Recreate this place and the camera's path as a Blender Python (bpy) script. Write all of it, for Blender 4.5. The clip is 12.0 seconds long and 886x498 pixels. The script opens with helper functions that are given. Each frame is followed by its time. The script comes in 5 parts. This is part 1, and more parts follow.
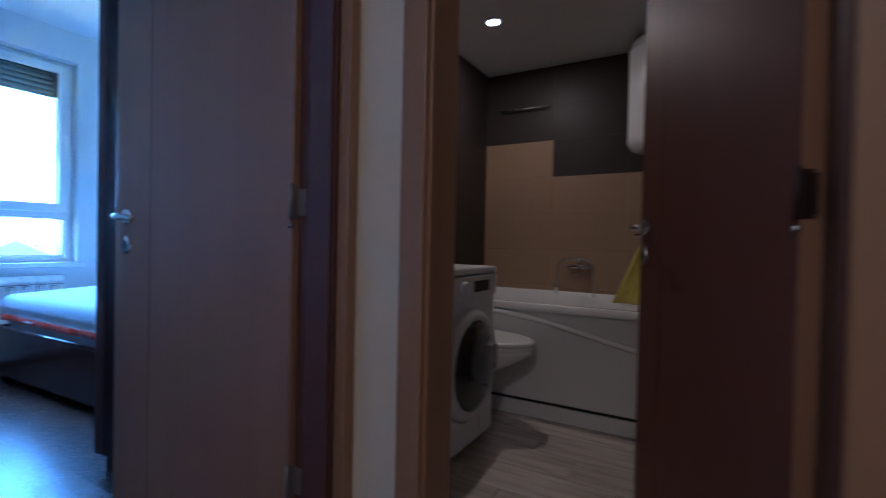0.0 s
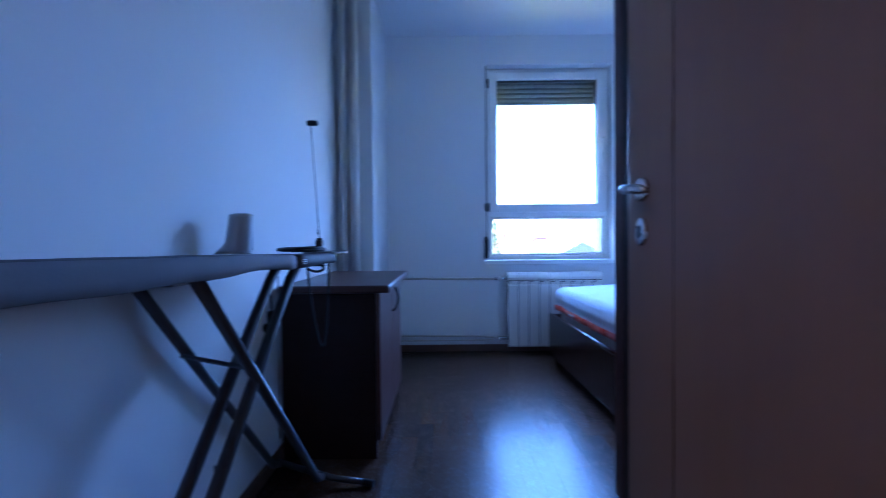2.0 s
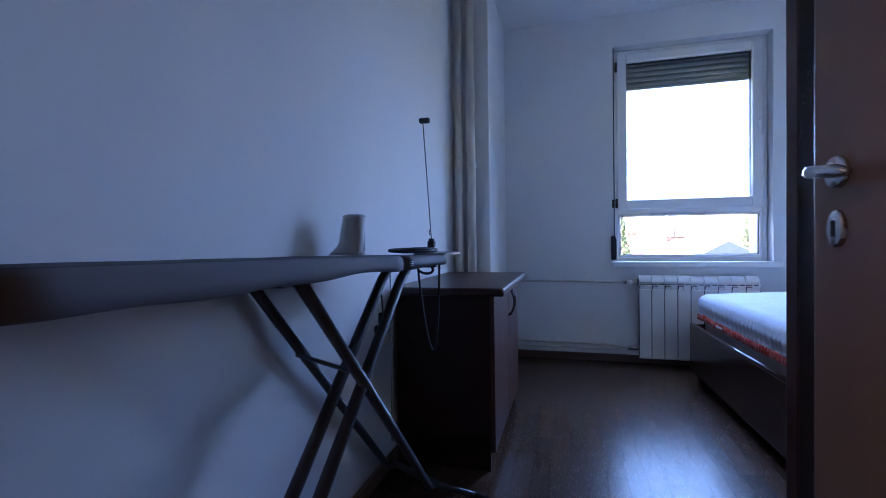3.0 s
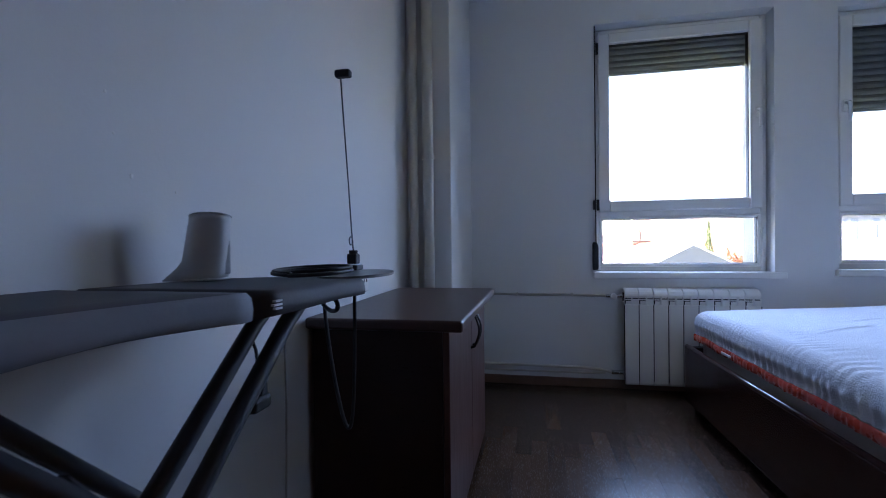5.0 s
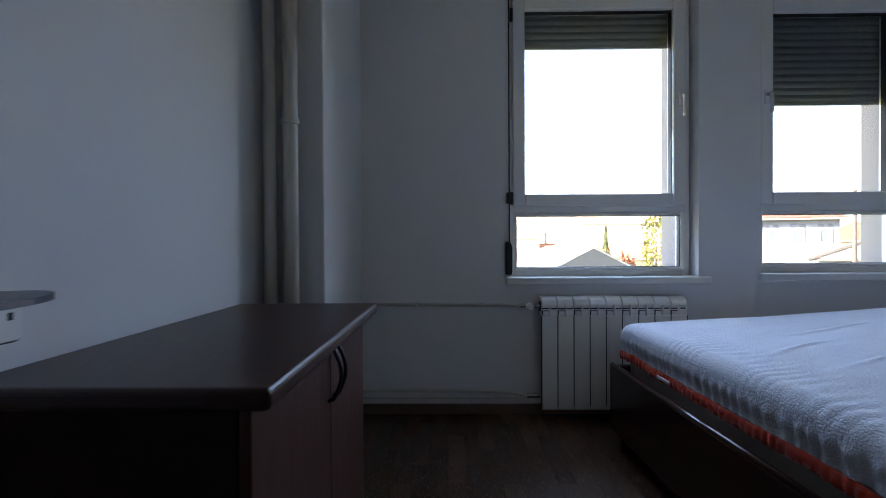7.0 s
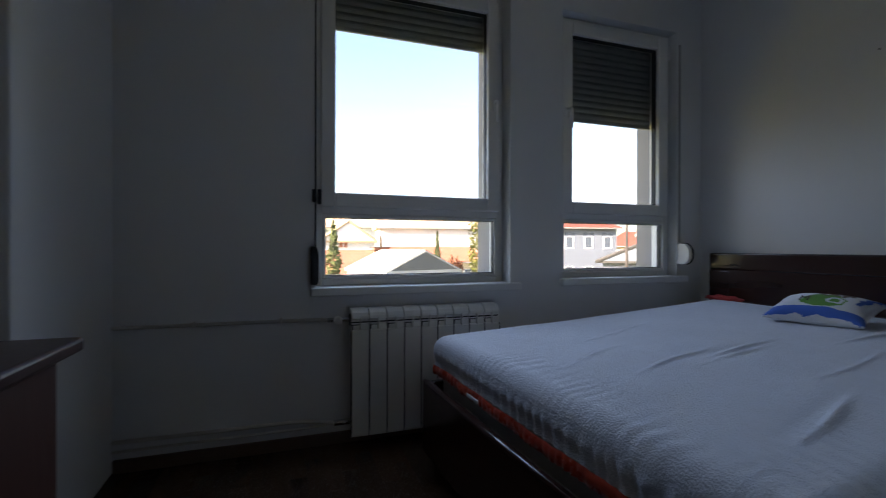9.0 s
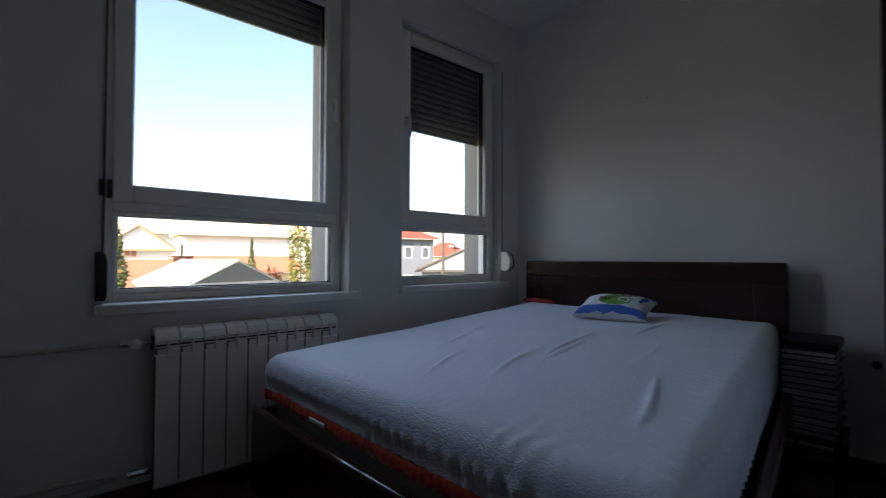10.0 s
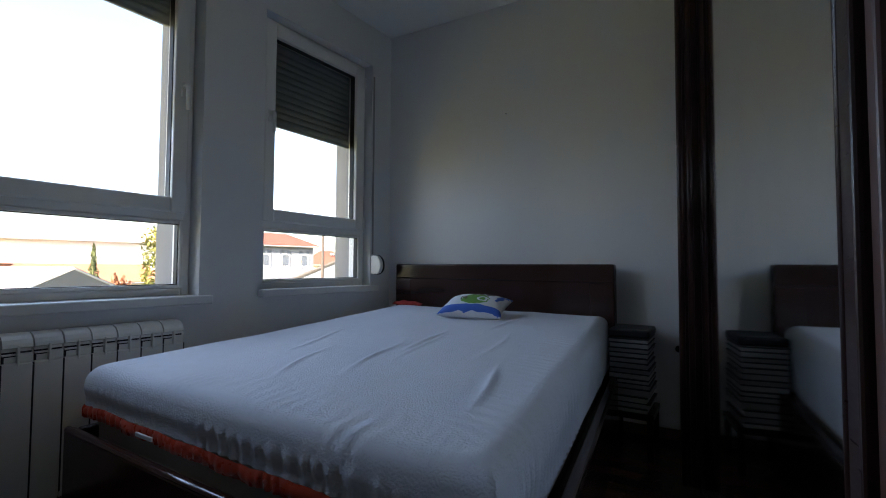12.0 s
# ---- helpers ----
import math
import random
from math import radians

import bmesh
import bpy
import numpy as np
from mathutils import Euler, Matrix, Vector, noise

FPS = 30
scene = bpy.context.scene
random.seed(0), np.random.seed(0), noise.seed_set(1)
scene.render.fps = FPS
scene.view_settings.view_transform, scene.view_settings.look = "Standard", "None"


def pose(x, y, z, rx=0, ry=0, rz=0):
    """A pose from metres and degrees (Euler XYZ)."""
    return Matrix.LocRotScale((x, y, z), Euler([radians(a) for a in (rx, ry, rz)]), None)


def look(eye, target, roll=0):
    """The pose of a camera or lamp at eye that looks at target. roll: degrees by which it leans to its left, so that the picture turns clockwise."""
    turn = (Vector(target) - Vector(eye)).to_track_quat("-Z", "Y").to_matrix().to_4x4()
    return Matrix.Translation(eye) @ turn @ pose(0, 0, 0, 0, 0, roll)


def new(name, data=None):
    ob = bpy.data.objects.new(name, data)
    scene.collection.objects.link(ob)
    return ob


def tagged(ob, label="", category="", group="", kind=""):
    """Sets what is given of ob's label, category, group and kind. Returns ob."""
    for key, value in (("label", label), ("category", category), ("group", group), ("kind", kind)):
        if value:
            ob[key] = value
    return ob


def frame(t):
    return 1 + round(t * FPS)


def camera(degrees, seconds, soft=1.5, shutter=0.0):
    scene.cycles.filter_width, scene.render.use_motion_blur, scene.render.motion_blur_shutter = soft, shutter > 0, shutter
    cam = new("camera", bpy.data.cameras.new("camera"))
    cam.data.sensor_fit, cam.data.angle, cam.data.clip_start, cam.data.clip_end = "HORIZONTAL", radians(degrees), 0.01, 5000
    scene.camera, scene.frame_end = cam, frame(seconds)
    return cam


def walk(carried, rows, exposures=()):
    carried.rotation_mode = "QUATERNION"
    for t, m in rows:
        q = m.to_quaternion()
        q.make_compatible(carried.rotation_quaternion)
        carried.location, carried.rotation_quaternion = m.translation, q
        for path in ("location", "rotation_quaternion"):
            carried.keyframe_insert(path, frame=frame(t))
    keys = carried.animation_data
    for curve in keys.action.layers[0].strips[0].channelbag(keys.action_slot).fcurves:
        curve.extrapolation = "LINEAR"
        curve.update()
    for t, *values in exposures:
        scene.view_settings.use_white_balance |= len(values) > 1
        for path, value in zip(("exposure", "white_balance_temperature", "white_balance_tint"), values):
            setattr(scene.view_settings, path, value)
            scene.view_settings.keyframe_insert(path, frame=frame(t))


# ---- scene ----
cam = camera(88.3, 12.0, soft=0.95, shutter=0.4)
PATH = [
    (0, (4.321, 0.567, 0.94), (3.326, 2.302, 0.916), 1.2),
    (0.3, (4.226, 0.689, 0.939), (2.992, 2.262, 0.904), 1.0),
    (0.5, (4.163, 0.749, 0.947), (2.82, 2.23, 0.916), 1.2),
    (0.6, (4.118, 0.772, 0.948), (2.705, 2.186, 0.9), 0.8),
    (1, (3.964, 0.825, 0.935), (2.338, 1.987, 0.893), 0.2),
    (1.5, (3.803, 0.893, 0.908), (1.9, 1.507, 0.867), -0.3),
    (2, (3.684, 0.916, 0.902), (1.684, 0.905, 0.862), -0.6),
    (2.5, (3.633, 0.923, 0.902), (1.672, 0.535, 0.865), -0.7),
    (2.8, (3.631, 0.859, 0.89), (1.677, 0.432, 0.866), -0.5),
    (3, (3.57, 0.924, 0.904), (1.642, 0.394, 0.869), -0.8),
    (5, (3.042, 0.882, 0.926), (1.083, 0.479, 0.903), -0.7),
    (5.5, (2.901, 0.898, 0.905), (0.938, 0.512, 0.897), -0.5),
    (6, (2.694, 0.889, 0.893), (0.712, 0.621, 0.89), -0.3),
    (6.5, (2.581, 0.906, 0.913), (0.584, 0.8, 0.896), -0.4),
    (8.3, (2.22, 1.024, 0.9), (0.237, 1.29, 0.908), -0.1),
    (8.5, (2.227, 1.052, 0.926), (0.268, 1.456, 0.917), -0.1),
    (9, (2.195, 1.105, 0.92), (0.308, 1.77, 0.915), 0.1),
    (9.5, (2.1, 1.098, 0.913), (0.383, 2.123, 0.939), 0.3),
    (10, (2.062, 1.076, 0.907), (0.566, 2.402, 0.947), 0.2),
    (10.5, (2.115, 1.106, 0.899), (0.776, 2.591, 0.952), 0.1),
    (11, (2.125, 1.108, 0.872), (0.948, 2.723, 0.946), 0.2),
    (11.5, (2.142, 1.119, 0.866), (1.019, 2.772, 0.948), 0.2),
    (12, (2.135, 1.123, 0.87), (1.021, 2.783, 0.951), 0.3),
]
EXPOSURES = [
    (0.0, 5.32, 3700, 12),
    (0.5, 5.30, 3480, 15),
    (1.0, 5.30, 3440, 20),
    (1.5, 5.03, 3750, 27),
    (2.0, 4.86, 4050, 28),
    (3.0, 4.65, 4850, 32),
    (5.0, 4.35, 5550, 29),
    (6.5, 3.86, 6000, 24),
    (8.5, 2.98, 6500, 24),
    (9.5, 2.45, 6500, 22),
    (10.5, 2.45, 6500, 20),
    (12.0, 3.05, 6500, 21),
]
walk(cam, [(t, look(eye, target, roll)) for t, eye, target, roll in PATH], EXPOSURES)

# ---- light ----
world = bpy.data.worlds.new("sky")
scene.world = world
world.use_nodes = True
wn = world.node_tree.nodes
sky = wn.new("ShaderNodeTexSky")
sky.sky_type, sky.sun_disc = "NISHITA", False
sky.sun_elevation, sky.sun_rotation = radians(25), radians(170)
sky.air_density, sky.dust_density = 1.0, 1.8
wn["Background"].inputs["Strength"].default_value = 0.11
world.node_tree.links.new(sky.outputs["Color"], wn["Background"].inputs["Color"])

sun = new("sun", bpy.data.lights.new("sun", "SUN"))
sun.data.energy, sun.data.angle, sun.data.color = 5.0, radians(0.5), (1.0, 0.86, 0.66)
sun.matrix_world = look((0, 0, 30), (-0.15 * 30, 0.9 * 30, 30 - 0.42 * 30))


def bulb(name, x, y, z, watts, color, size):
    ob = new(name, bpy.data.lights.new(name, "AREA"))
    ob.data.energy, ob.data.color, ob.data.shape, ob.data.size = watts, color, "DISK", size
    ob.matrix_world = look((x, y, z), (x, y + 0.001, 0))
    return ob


bulb("bath_lamp", 3.24, 2.98, 2.205, 0.155, (1.0, 0.57, 0.24), 0.07)
# Unseen warm fill, added to brighten the hall and the doors
bulb("hall_fill", 4.45, -0.55, 2.44, 0.40, (1.0, 0.62, 0.32), 0.25)


def window_light(name, y0, y1, z0, z1, watts):
    """The sky's light, in the window's opening, falling in and slightly down."""
    ob = new(name, bpy.data.lights.new(name, "AREA"))
    ob.data.shape, ob.data.size, ob.data.size_y = "RECTANGLE", y1 - y0, z1 - z0
    ob.data.energy, ob.data.color, ob.data.spread = watts, (0.52, 0.73, 1.0), radians(118)
    c = Vector((-0.150, (y0 + y1) / 2, (z0 + z1) / 2))
    ob.matrix_world = look(c, c + Vector((1, 0, -0.65)))
    return ob


window_light("sky_in_window_1", 1.32, 2.18, 0.80, 2.02, 0.80)
window_light("sky_in_window_2", 2.66, 3.35, 0.81, 1.68, 0.30)


# ---- materials ----
def mat(name, base, rough=0.5, metal=0.0, second=None, scale=6.0, amount=0.5, bump=0.0, bump_scale=60.0,
        stretch=(1, 1, 1), coat=0.0, island=0.0, spec=0.5, depth=0.004):
    """A surface with two scales of variation: broad patches between two colours, and fine relief."""
    m = bpy.data.materials.new(name)
    m.use_nodes = True
    n, l = m.node_tree.nodes, m.node_tree.links
    b = n["Principled BSDF"]
    b.inputs["Roughness"].default_value = rough
    b.inputs["Metallic"].default_value = metal
    b.inputs["Coat Weight"].default_value = coat
    b.inputs["Specular IOR Level"].default_value = spec
    tc, mp = n.new("ShaderNodeTexCoord"), n.new("ShaderNodeMapping")
    mp.inputs["Scale"].default_value = stretch
    l.new(tc.outputs["Object"], mp.inputs["Vector"])
    t1 = n.new("ShaderNodeTexNoise")
    t1.inputs["Scale"].default_value, t1.inputs["Detail"].default_value = scale, 6
    l.new(mp.outputs["Vector"], t1.inputs["Vector"])
    ramp = n.new("ShaderNodeMapRange")
    ramp.inputs["From Min"].default_value, ramp.inputs["From Max"].default_value = 0.3, 0.7
    ramp.inputs["To Max"].default_value = amount
    l.new(t1.outputs["Fac"], ramp.inputs["Value"])
    mix = n.new("ShaderNodeMix")
    mix.data_type = "RGBA"
    mix.inputs[6].default_value = (*base, 1)
    mix.inputs[7].default_value = (*(second or [c * 0.8 for c in base]), 1)
    l.new(ramp.outputs["Result"], mix.inputs[0])
    out = mix.outputs[2]
    if island:
        info, mr, hs = n.new("ShaderNodeObjectInfo"), n.new("ShaderNodeMapRange"), n.new("ShaderNodeHueSaturation")
        geo, add, fr = n.new("ShaderNodeNewGeometry"), n.new("ShaderNodeMath"), n.new("ShaderNodeMath")
        fr.operation = "FRACT"
        l.new(info.outputs["Random"], add.inputs[0])
        l.new(geo.outputs["Random Per Island"], add.inputs[1])
        l.new(add.outputs[0], fr.inputs[0])
        mr.inputs["To Min"].default_value, mr.inputs["To Max"].default_value = 1 - island, 1 + island
        l.new(fr.outputs[0], mr.inputs["Value"])
        l.new(mr.outputs["Result"], hs.inputs["Value"])
        l.new(out, hs.inputs["Color"])
        out = hs.outputs["Color"]
    l.new(out, b.inputs["Base Color"])
    t2 = n.new("ShaderNodeTexNoise")
    t2.inputs["Scale"].default_value, t2.inputs["Detail"].default_value = bump_scale, 3
    l.new(mp.outputs["Vector"], t2.inputs["Vector"])
    rr = n.new("ShaderNodeMapRange")
    rr.inputs["To Min"].default_value, rr.inputs["To Max"].default_value = max(0, rough - 0.07), min(1, rough + 0.07)
    l.new(t2.outputs["Fac"], rr.inputs["Value"])
    l.new(rr.outputs["Result"], b.inputs["Roughness"])
    if bump:
        bp = n.new("ShaderNodeBump")
        bp.inputs["Strength"].default_value, bp.inputs["Distance"].default_value = bump, depth
        l.new(t2.outputs["Fac"], bp.inputs["Height"])
        l.new(bp.outputs["Normal"], b.inputs["Normal"])
    return m


def glow(name, color, strength):
    m = bpy.data.materials.new(name)
    m.use_nodes = True
    b = m.node_tree.nodes["Principled BSDF"]
    b.inputs["Emission Color"].default_value, b.inputs["Emission Strength"].default_value = (*color, 1), strength
    return m


PAINT = mat("white_wall_paint", (0.74, 0.735, 0.72), 0.85, second=(0.68, 0.675, 0.66), scale=1.3, bump=0.08, bump_scale=140)
OCHRE = mat("ochre_hall_paint", (0.64, 0.57, 0.44), 0.8, second=(0.57, 0.50, 0.38), scale=1.3, bump=0.08, bump_scale=140)
CEIL = mat("ceiling_paint", (0.74, 0.74, 0.73), 0.9, second=(0.69, 0.69, 0.68), scale=0.9, bump=0.06, bump_scale=120)
PIPE = mat("aged_pipe_enamel", (0.66, 0.62, 0.55), 0.4, second=(0.46, 0.43, 0.37), scale=5, bump=0.1)
PVC = mat("white_window_plastic", (0.79, 0.775, 0.74), 0.35, second=(0.71, 0.695, 0.65), scale=3)
SILL = mat("white_sill_paint", (0.80, 0.79, 0.76), 0.45, second=(0.70, 0.69, 0.66), scale=4)
SLAT = mat("grey_shutter_plastic", (0.25, 0.255, 0.265), 0.5, second=(0.18, 0.185, 0.195), scale=8)
def add_glow_through(m, weight):
    """Thin plastic: some of the daylight behind comes through."""
    n, l = m.node_tree.nodes, m.node_tree.links
    tl, mx = n.new("ShaderNodeBsdfTranslucent"), n.new("ShaderNodeMixShader")
    tl.inputs["Color"].default_value, mx.inputs[0].default_value = (0.42, 0.46, 0.55, 1), weight
    l.new(n["Principled BSDF"].outputs[0], mx.inputs[1])
    l.new(tl.outputs[0], mx.inputs[2])
    l.new(mx.outputs[0], n["Material Output"].inputs["Surface"])


add_glow_through(SLAT, 0.06)
# Black rubber, also the colour given to shaded gaps and holes
GASKET_AND_GAP = mat("black_rubber_and_gap_shade", (0.015, 0.015, 0.015), 0.6)
RADIATOR = mat("white_radiator_enamel", (0.82, 0.80, 0.75), 0.35, second=(0.74, 0.72, 0.67), scale=3)
PARQUET = mat("oak_strip_parquet", (0.070, 0.037, 0.020), 0.26, second=(0.040, 0.021, 0.011), scale=4, stretch=(1, 9, 1), bump=0.05, bump_scale=50, island=0.30, spec=0.28)
SKIRT = mat("brown_skirting_wood", (0.13, 0.075, 0.045), 0.45, second=(0.09, 0.05, 0.03), scale=3, stretch=(1, 6, 6))
WENGE = mat("dark_mahogany_laminate", (0.030, 0.012, 0.009), 0.30, second=(0.018, 0.008, 0.006), scale=5, stretch=(1, 1, 6), bump=0.03, spec=0.22)
WENGE_TOP = mat("dark_mahogany_top", (0.055, 0.022, 0.017), 0.34, second=(0.036, 0.014, 0.011), scale=5, stretch=(1, 8, 1), bump=0.03)
CABFRONT = mat("reddish_mahogany_front", (0.085, 0.033, 0.022), 0.38, second=(0.05, 0.019, 0.013), scale=4, stretch=(1, 1, 0.15), bump=0.03)
BEDWOOD = mat("espresso_bed_wood", (0.036, 0.013, 0.009), 0.20, second=(0.024, 0.009, 0.006), scale=4, stretch=(0.3, 3, 3), bump=0.03, coat=0.1)
DOOR = mat("brown_veneer_door", (0.27, 0.165, 0.105), 0.42, second=(0.21, 0.125, 0.08), scale=3, stretch=(5, 5, 0.25), bump=0.03)
DOOR_EDGE = mat("dark_door_edge", (0.035, 0.018, 0.013), 0.5, second=(0.025, 0.012, 0.009), scale=4)
BATHDOOR = mat("red_brown_bath_door", (0.15, 0.064, 0.042), 0.5, second=(0.11, 0.045, 0.03), scale=3, stretch=(5, 5, 0.25), bump=0.03, spec=0.18)
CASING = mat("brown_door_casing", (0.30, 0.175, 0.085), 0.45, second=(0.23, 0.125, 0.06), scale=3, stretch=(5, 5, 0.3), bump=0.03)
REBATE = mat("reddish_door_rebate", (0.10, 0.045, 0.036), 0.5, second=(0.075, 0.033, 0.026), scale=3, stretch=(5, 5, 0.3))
HINGE = mat("dull_brown_hinge_metal", (0.30, 0.27, 0.25), 0.5, 0.6, second=(0.18, 0.155, 0.14), scale=20)
RAWEDGE = mat("pale_brown_door_edging", (0.34, 0.19, 0.10), 0.5, second=(0.26, 0.14, 0.07), scale=3, stretch=(5, 5, 0.3))
STEEL = mat("brushed_nickel", (0.62, 0.62, 0.62), 0.25, 1.0, second=(0.5, 0.5, 0.5), scale=20)
CHROME = mat("chrome", (0.75, 0.75, 0.76), 0.1, 1.0)
BLACKMETAL = mat("black_handle_metal", (0.012, 0.012, 0.013), 0.35)
LEG = mat("grey_painted_tube", (0.085, 0.09, 0.10), 0.35, 0.3, second=(0.06, 0.065, 0.07), scale=8)
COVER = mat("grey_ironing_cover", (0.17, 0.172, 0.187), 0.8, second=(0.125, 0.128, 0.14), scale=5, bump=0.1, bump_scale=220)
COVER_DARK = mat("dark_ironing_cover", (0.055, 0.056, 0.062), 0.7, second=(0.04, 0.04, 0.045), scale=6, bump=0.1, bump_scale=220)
REST = mat("grey_iron_rest", (0.13, 0.13, 0.14), 0.3, 0.6)
PLASTIC = mat("white_cup_plastic", (0.55, 0.56, 0.57), 0.45, second=(0.48, 0.49, 0.50), scale=6)
BLACKPLASTIC = mat("black_plastic", (0.013, 0.013, 0.014), 0.5, spec=0.35)
CORD = mat("grey_cord", (0.35, 0.34, 0.32), 0.7)
SHEET = mat("white_terry_sheet", (0.62, 0.64, 0.69), 0.95, second=(0.58, 0.59, 0.62), scale=26, amount=0.5, bump=0.8, bump_scale=190, spec=0.1, depth=0.004)
MATTRESS = mat("beige_mattress_ticking", (0.42, 0.36, 0.31), 0.9, second=(0.32, 0.27, 0.23), scale=9, bump=0.5, bump_scale=60)
TRIM = mat("orange_satin_trim", (0.56, 0.065, 0.028), 0.28, second=(0.34, 0.03, 0.014), scale=25, stretch=(1, 1, 1), bump=0.3, bump_scale=40)
MIRROR = mat("mirror_silver", (0.82, 0.83, 0.82), 0.012, 1.0)
PILW = mat("pillow_white_cotton", (0.70, 0.71, 0.72), 0.9, bump=0.3, bump_scale=120)
PILB = mat("pillow_blue_print", (0.05, 0.14, 0.50), 0.9, bump=0.3, bump_scale=120)
PILG = mat("pillow_green_print", (0.13, 0.32, 0.05), 0.9, bump=0.3, bump_scale=120)
PILK = mat("pillow_brown_print", (0.11, 0.075, 0.05), 0.9)
PAPER = mat("paper_edges", (0.38, 0.37, 0.35), 0.9, second=(0.16, 0.155, 0.15), scale=30, stretch=(1, 1, 20), island=0.25)
DARKCOVER = mat("dark_covers", (0.03, 0.028, 0.028), 0.6, island=0.3)
TILE_BROWN = mat("beige_brown_tile", (0.32, 0.22, 0.125), 0.35, second=(0.27, 0.18, 0.11), scale=4, stretch=(0.4, 1, 3), island=0.06)
TILE_DARK = mat("dark_brown_tile", (0.042, 0.033, 0.029), 0.45, second=(0.032, 0.025, 0.022), scale=4, island=0.1, spec=0.25)
TILE_FLOOR = mat("wood_look_floor_tile", (0.62, 0.57, 0.49), 0.45, second=(0.28, 0.24, 0.19), scale=3, stretch=(0.8, 7, 1), amount=0.9, island=0.1)
GROUT = mat("brown_grout", (0.11, 0.085, 0.065), 0.9)
ENAMEL = mat("white_enamel", (0.74, 0.73, 0.72), 0.15, second=(0.7, 0.69, 0.68), scale=3, coat=0.3)
WASHER = mat("washer_white", (0.70, 0.70, 0.70), 0.35, second=(0.65, 0.65, 0.65), scale=3)
SMOKED = mat("dark_smoked_glass", (0.018, 0.02, 0.022), 0.08, spec=0.8)
TOWEL = mat("yellow_terry_towel", (0.82, 0.72, 0.10), 0.95, second=(0.55, 0.45, 0.05), scale=8, bump=0.8, bump_scale=120)
PLASTER = mat("facade_plaster", (0.62, 0.60, 0.56), 0.9, second=(0.5, 0.48, 0.45), scale=2, bump=0.4)
LAMP_GLOW = glow("lamp_glow", (1.0, 0.85, 0.65), 1.0)


def glass_material():
    m = bpy.data.materials.new("window_glass")
    m.use_nodes = True
    n, l = m.node_tree.nodes, m.node_tree.links
    n.remove(n["Principled BSDF"])
    tr, gl, mx, fr = n.new("ShaderNodeBsdfTransparent"), n.new("ShaderNodeBsdfGlossy"), n.new("ShaderNodeMixShader"), n.new("ShaderNodeFresnel")
    tr.inputs["Color"].default_value = (0.90, 0.92, 0.91, 1)
    gl.inputs["Roughness"].default_value = 0.01
    fr.inputs["IOR"].default_value = 1.2
    l.new(fr.outputs[0], mx.inputs[0])
    l.new(tr.outputs[0], mx.inputs[1])
    l.new(gl.outputs[0], mx.inputs[2])
    l.new(mx.outputs[0], n["Material Output"].inputs["Surface"])
    return m


GLASS = glass_material()


# ---- building helpers ----
def thing(name, x=0, y=0, z=0, rz=0, label="", category="", group="", kind=""):
    ob = new(name)
    ob.empty_display_size = 0.1
    ob.matrix_world = pose(x, y, z, 0, 0, rz)
    return tagged(ob, label, category, group, kind)


def link(name, bm, material, parent=None, label="", smooth=False):
    me = bpy.data.meshes.new(name)
    bm.to_mesh(me)
    bm.free()
    for m in material if isinstance(material, (list, tuple)) else (material,):
        me.materials.append(m)
    if smooth:
        for p in me.polygons:
            p.use_smooth = True
    ob = new(name, me)
    if parent:
        ob.parent = parent
    return tagged(ob, label)


def part(name, bm, material, parent, label="", smooth=False):
    return link(name, bm, material, parent, label, smooth)


def structure(name, bm, material, label="", category="wall"):
    return tagged(link(name, bm, material), label, category, kind="structure")


def add_box(bm, lo, hi, bevel=0.0, seg=2):
    """A box from corner to corner, with rounded edges."""
    r = bmesh.ops.create_cube(bm, size=1)
    vs = r["verts"]
    for v in vs:
        v.co = Vector([(a + b) / 2 + c * (b - a) for a, b, c in zip(lo, hi, v.co)])
    if bevel:
        es = list({e for v in vs for e in v.link_edges})
        bmesh.ops.bevel(bm, geom=es, offset=bevel, segments=seg, affect="EDGES", profile=0.5)
    return bm


def box(lo, hi, bevel=0.0, seg=2):
    return add_box(bmesh.new(), lo, hi, bevel, seg)


def add_tube(bm, pts, r, n=10, caps=True):
    """A round tube along a run of points; r is one radius or one for each point."""
    pts = [Vector(p) for p in pts]
    rs = r if isinstance(r, (list, tuple)) else [r] * len(pts)
    rings, up = [], None
    for i, p in enumerate(pts):
        d = (pts[min(i + 1, len(pts) - 1)] - pts[max(i - 1, 0)]).normalized()
        if up is None:
            up = d.orthogonal().normalized()
        up = (up - d * up.dot(d)).normalized()
        side = d.cross(up)
        rings.append([bm.verts.new(p + (up * math.cos(a) + side * math.sin(a)) * rs[i]) for a in (2 * math.pi * k / n for k in range(n))])
    for a, b in zip(rings, rings[1:]):
        for k in range(n):
            bm.faces.new((a[k], a[(k + 1) % n], b[(k + 1) % n], b[k]))
    if caps:
        bm.faces.new(list(reversed(rings[0])))
        bm.faces.new(rings[-1])
    return bm


def tube(pts, r, n=10):
    return add_tube(bmesh.new(), pts, r, n)


def arc(c, r, a0, a1, n, plane="xz"):
    out = []
    for i in range(n + 1):
        a = radians(a0 + (a1 - a0) * i / n)
        u, v = r * math.cos(a), r * math.sin(a)
        out.append((c[0] + u, c[1], c[2] + v) if plane == "xz" else (c[0], c[1] + u, c[2] + v) if plane == "yz" else (c[0] + u, c[1] + v, c[2]))
    return out


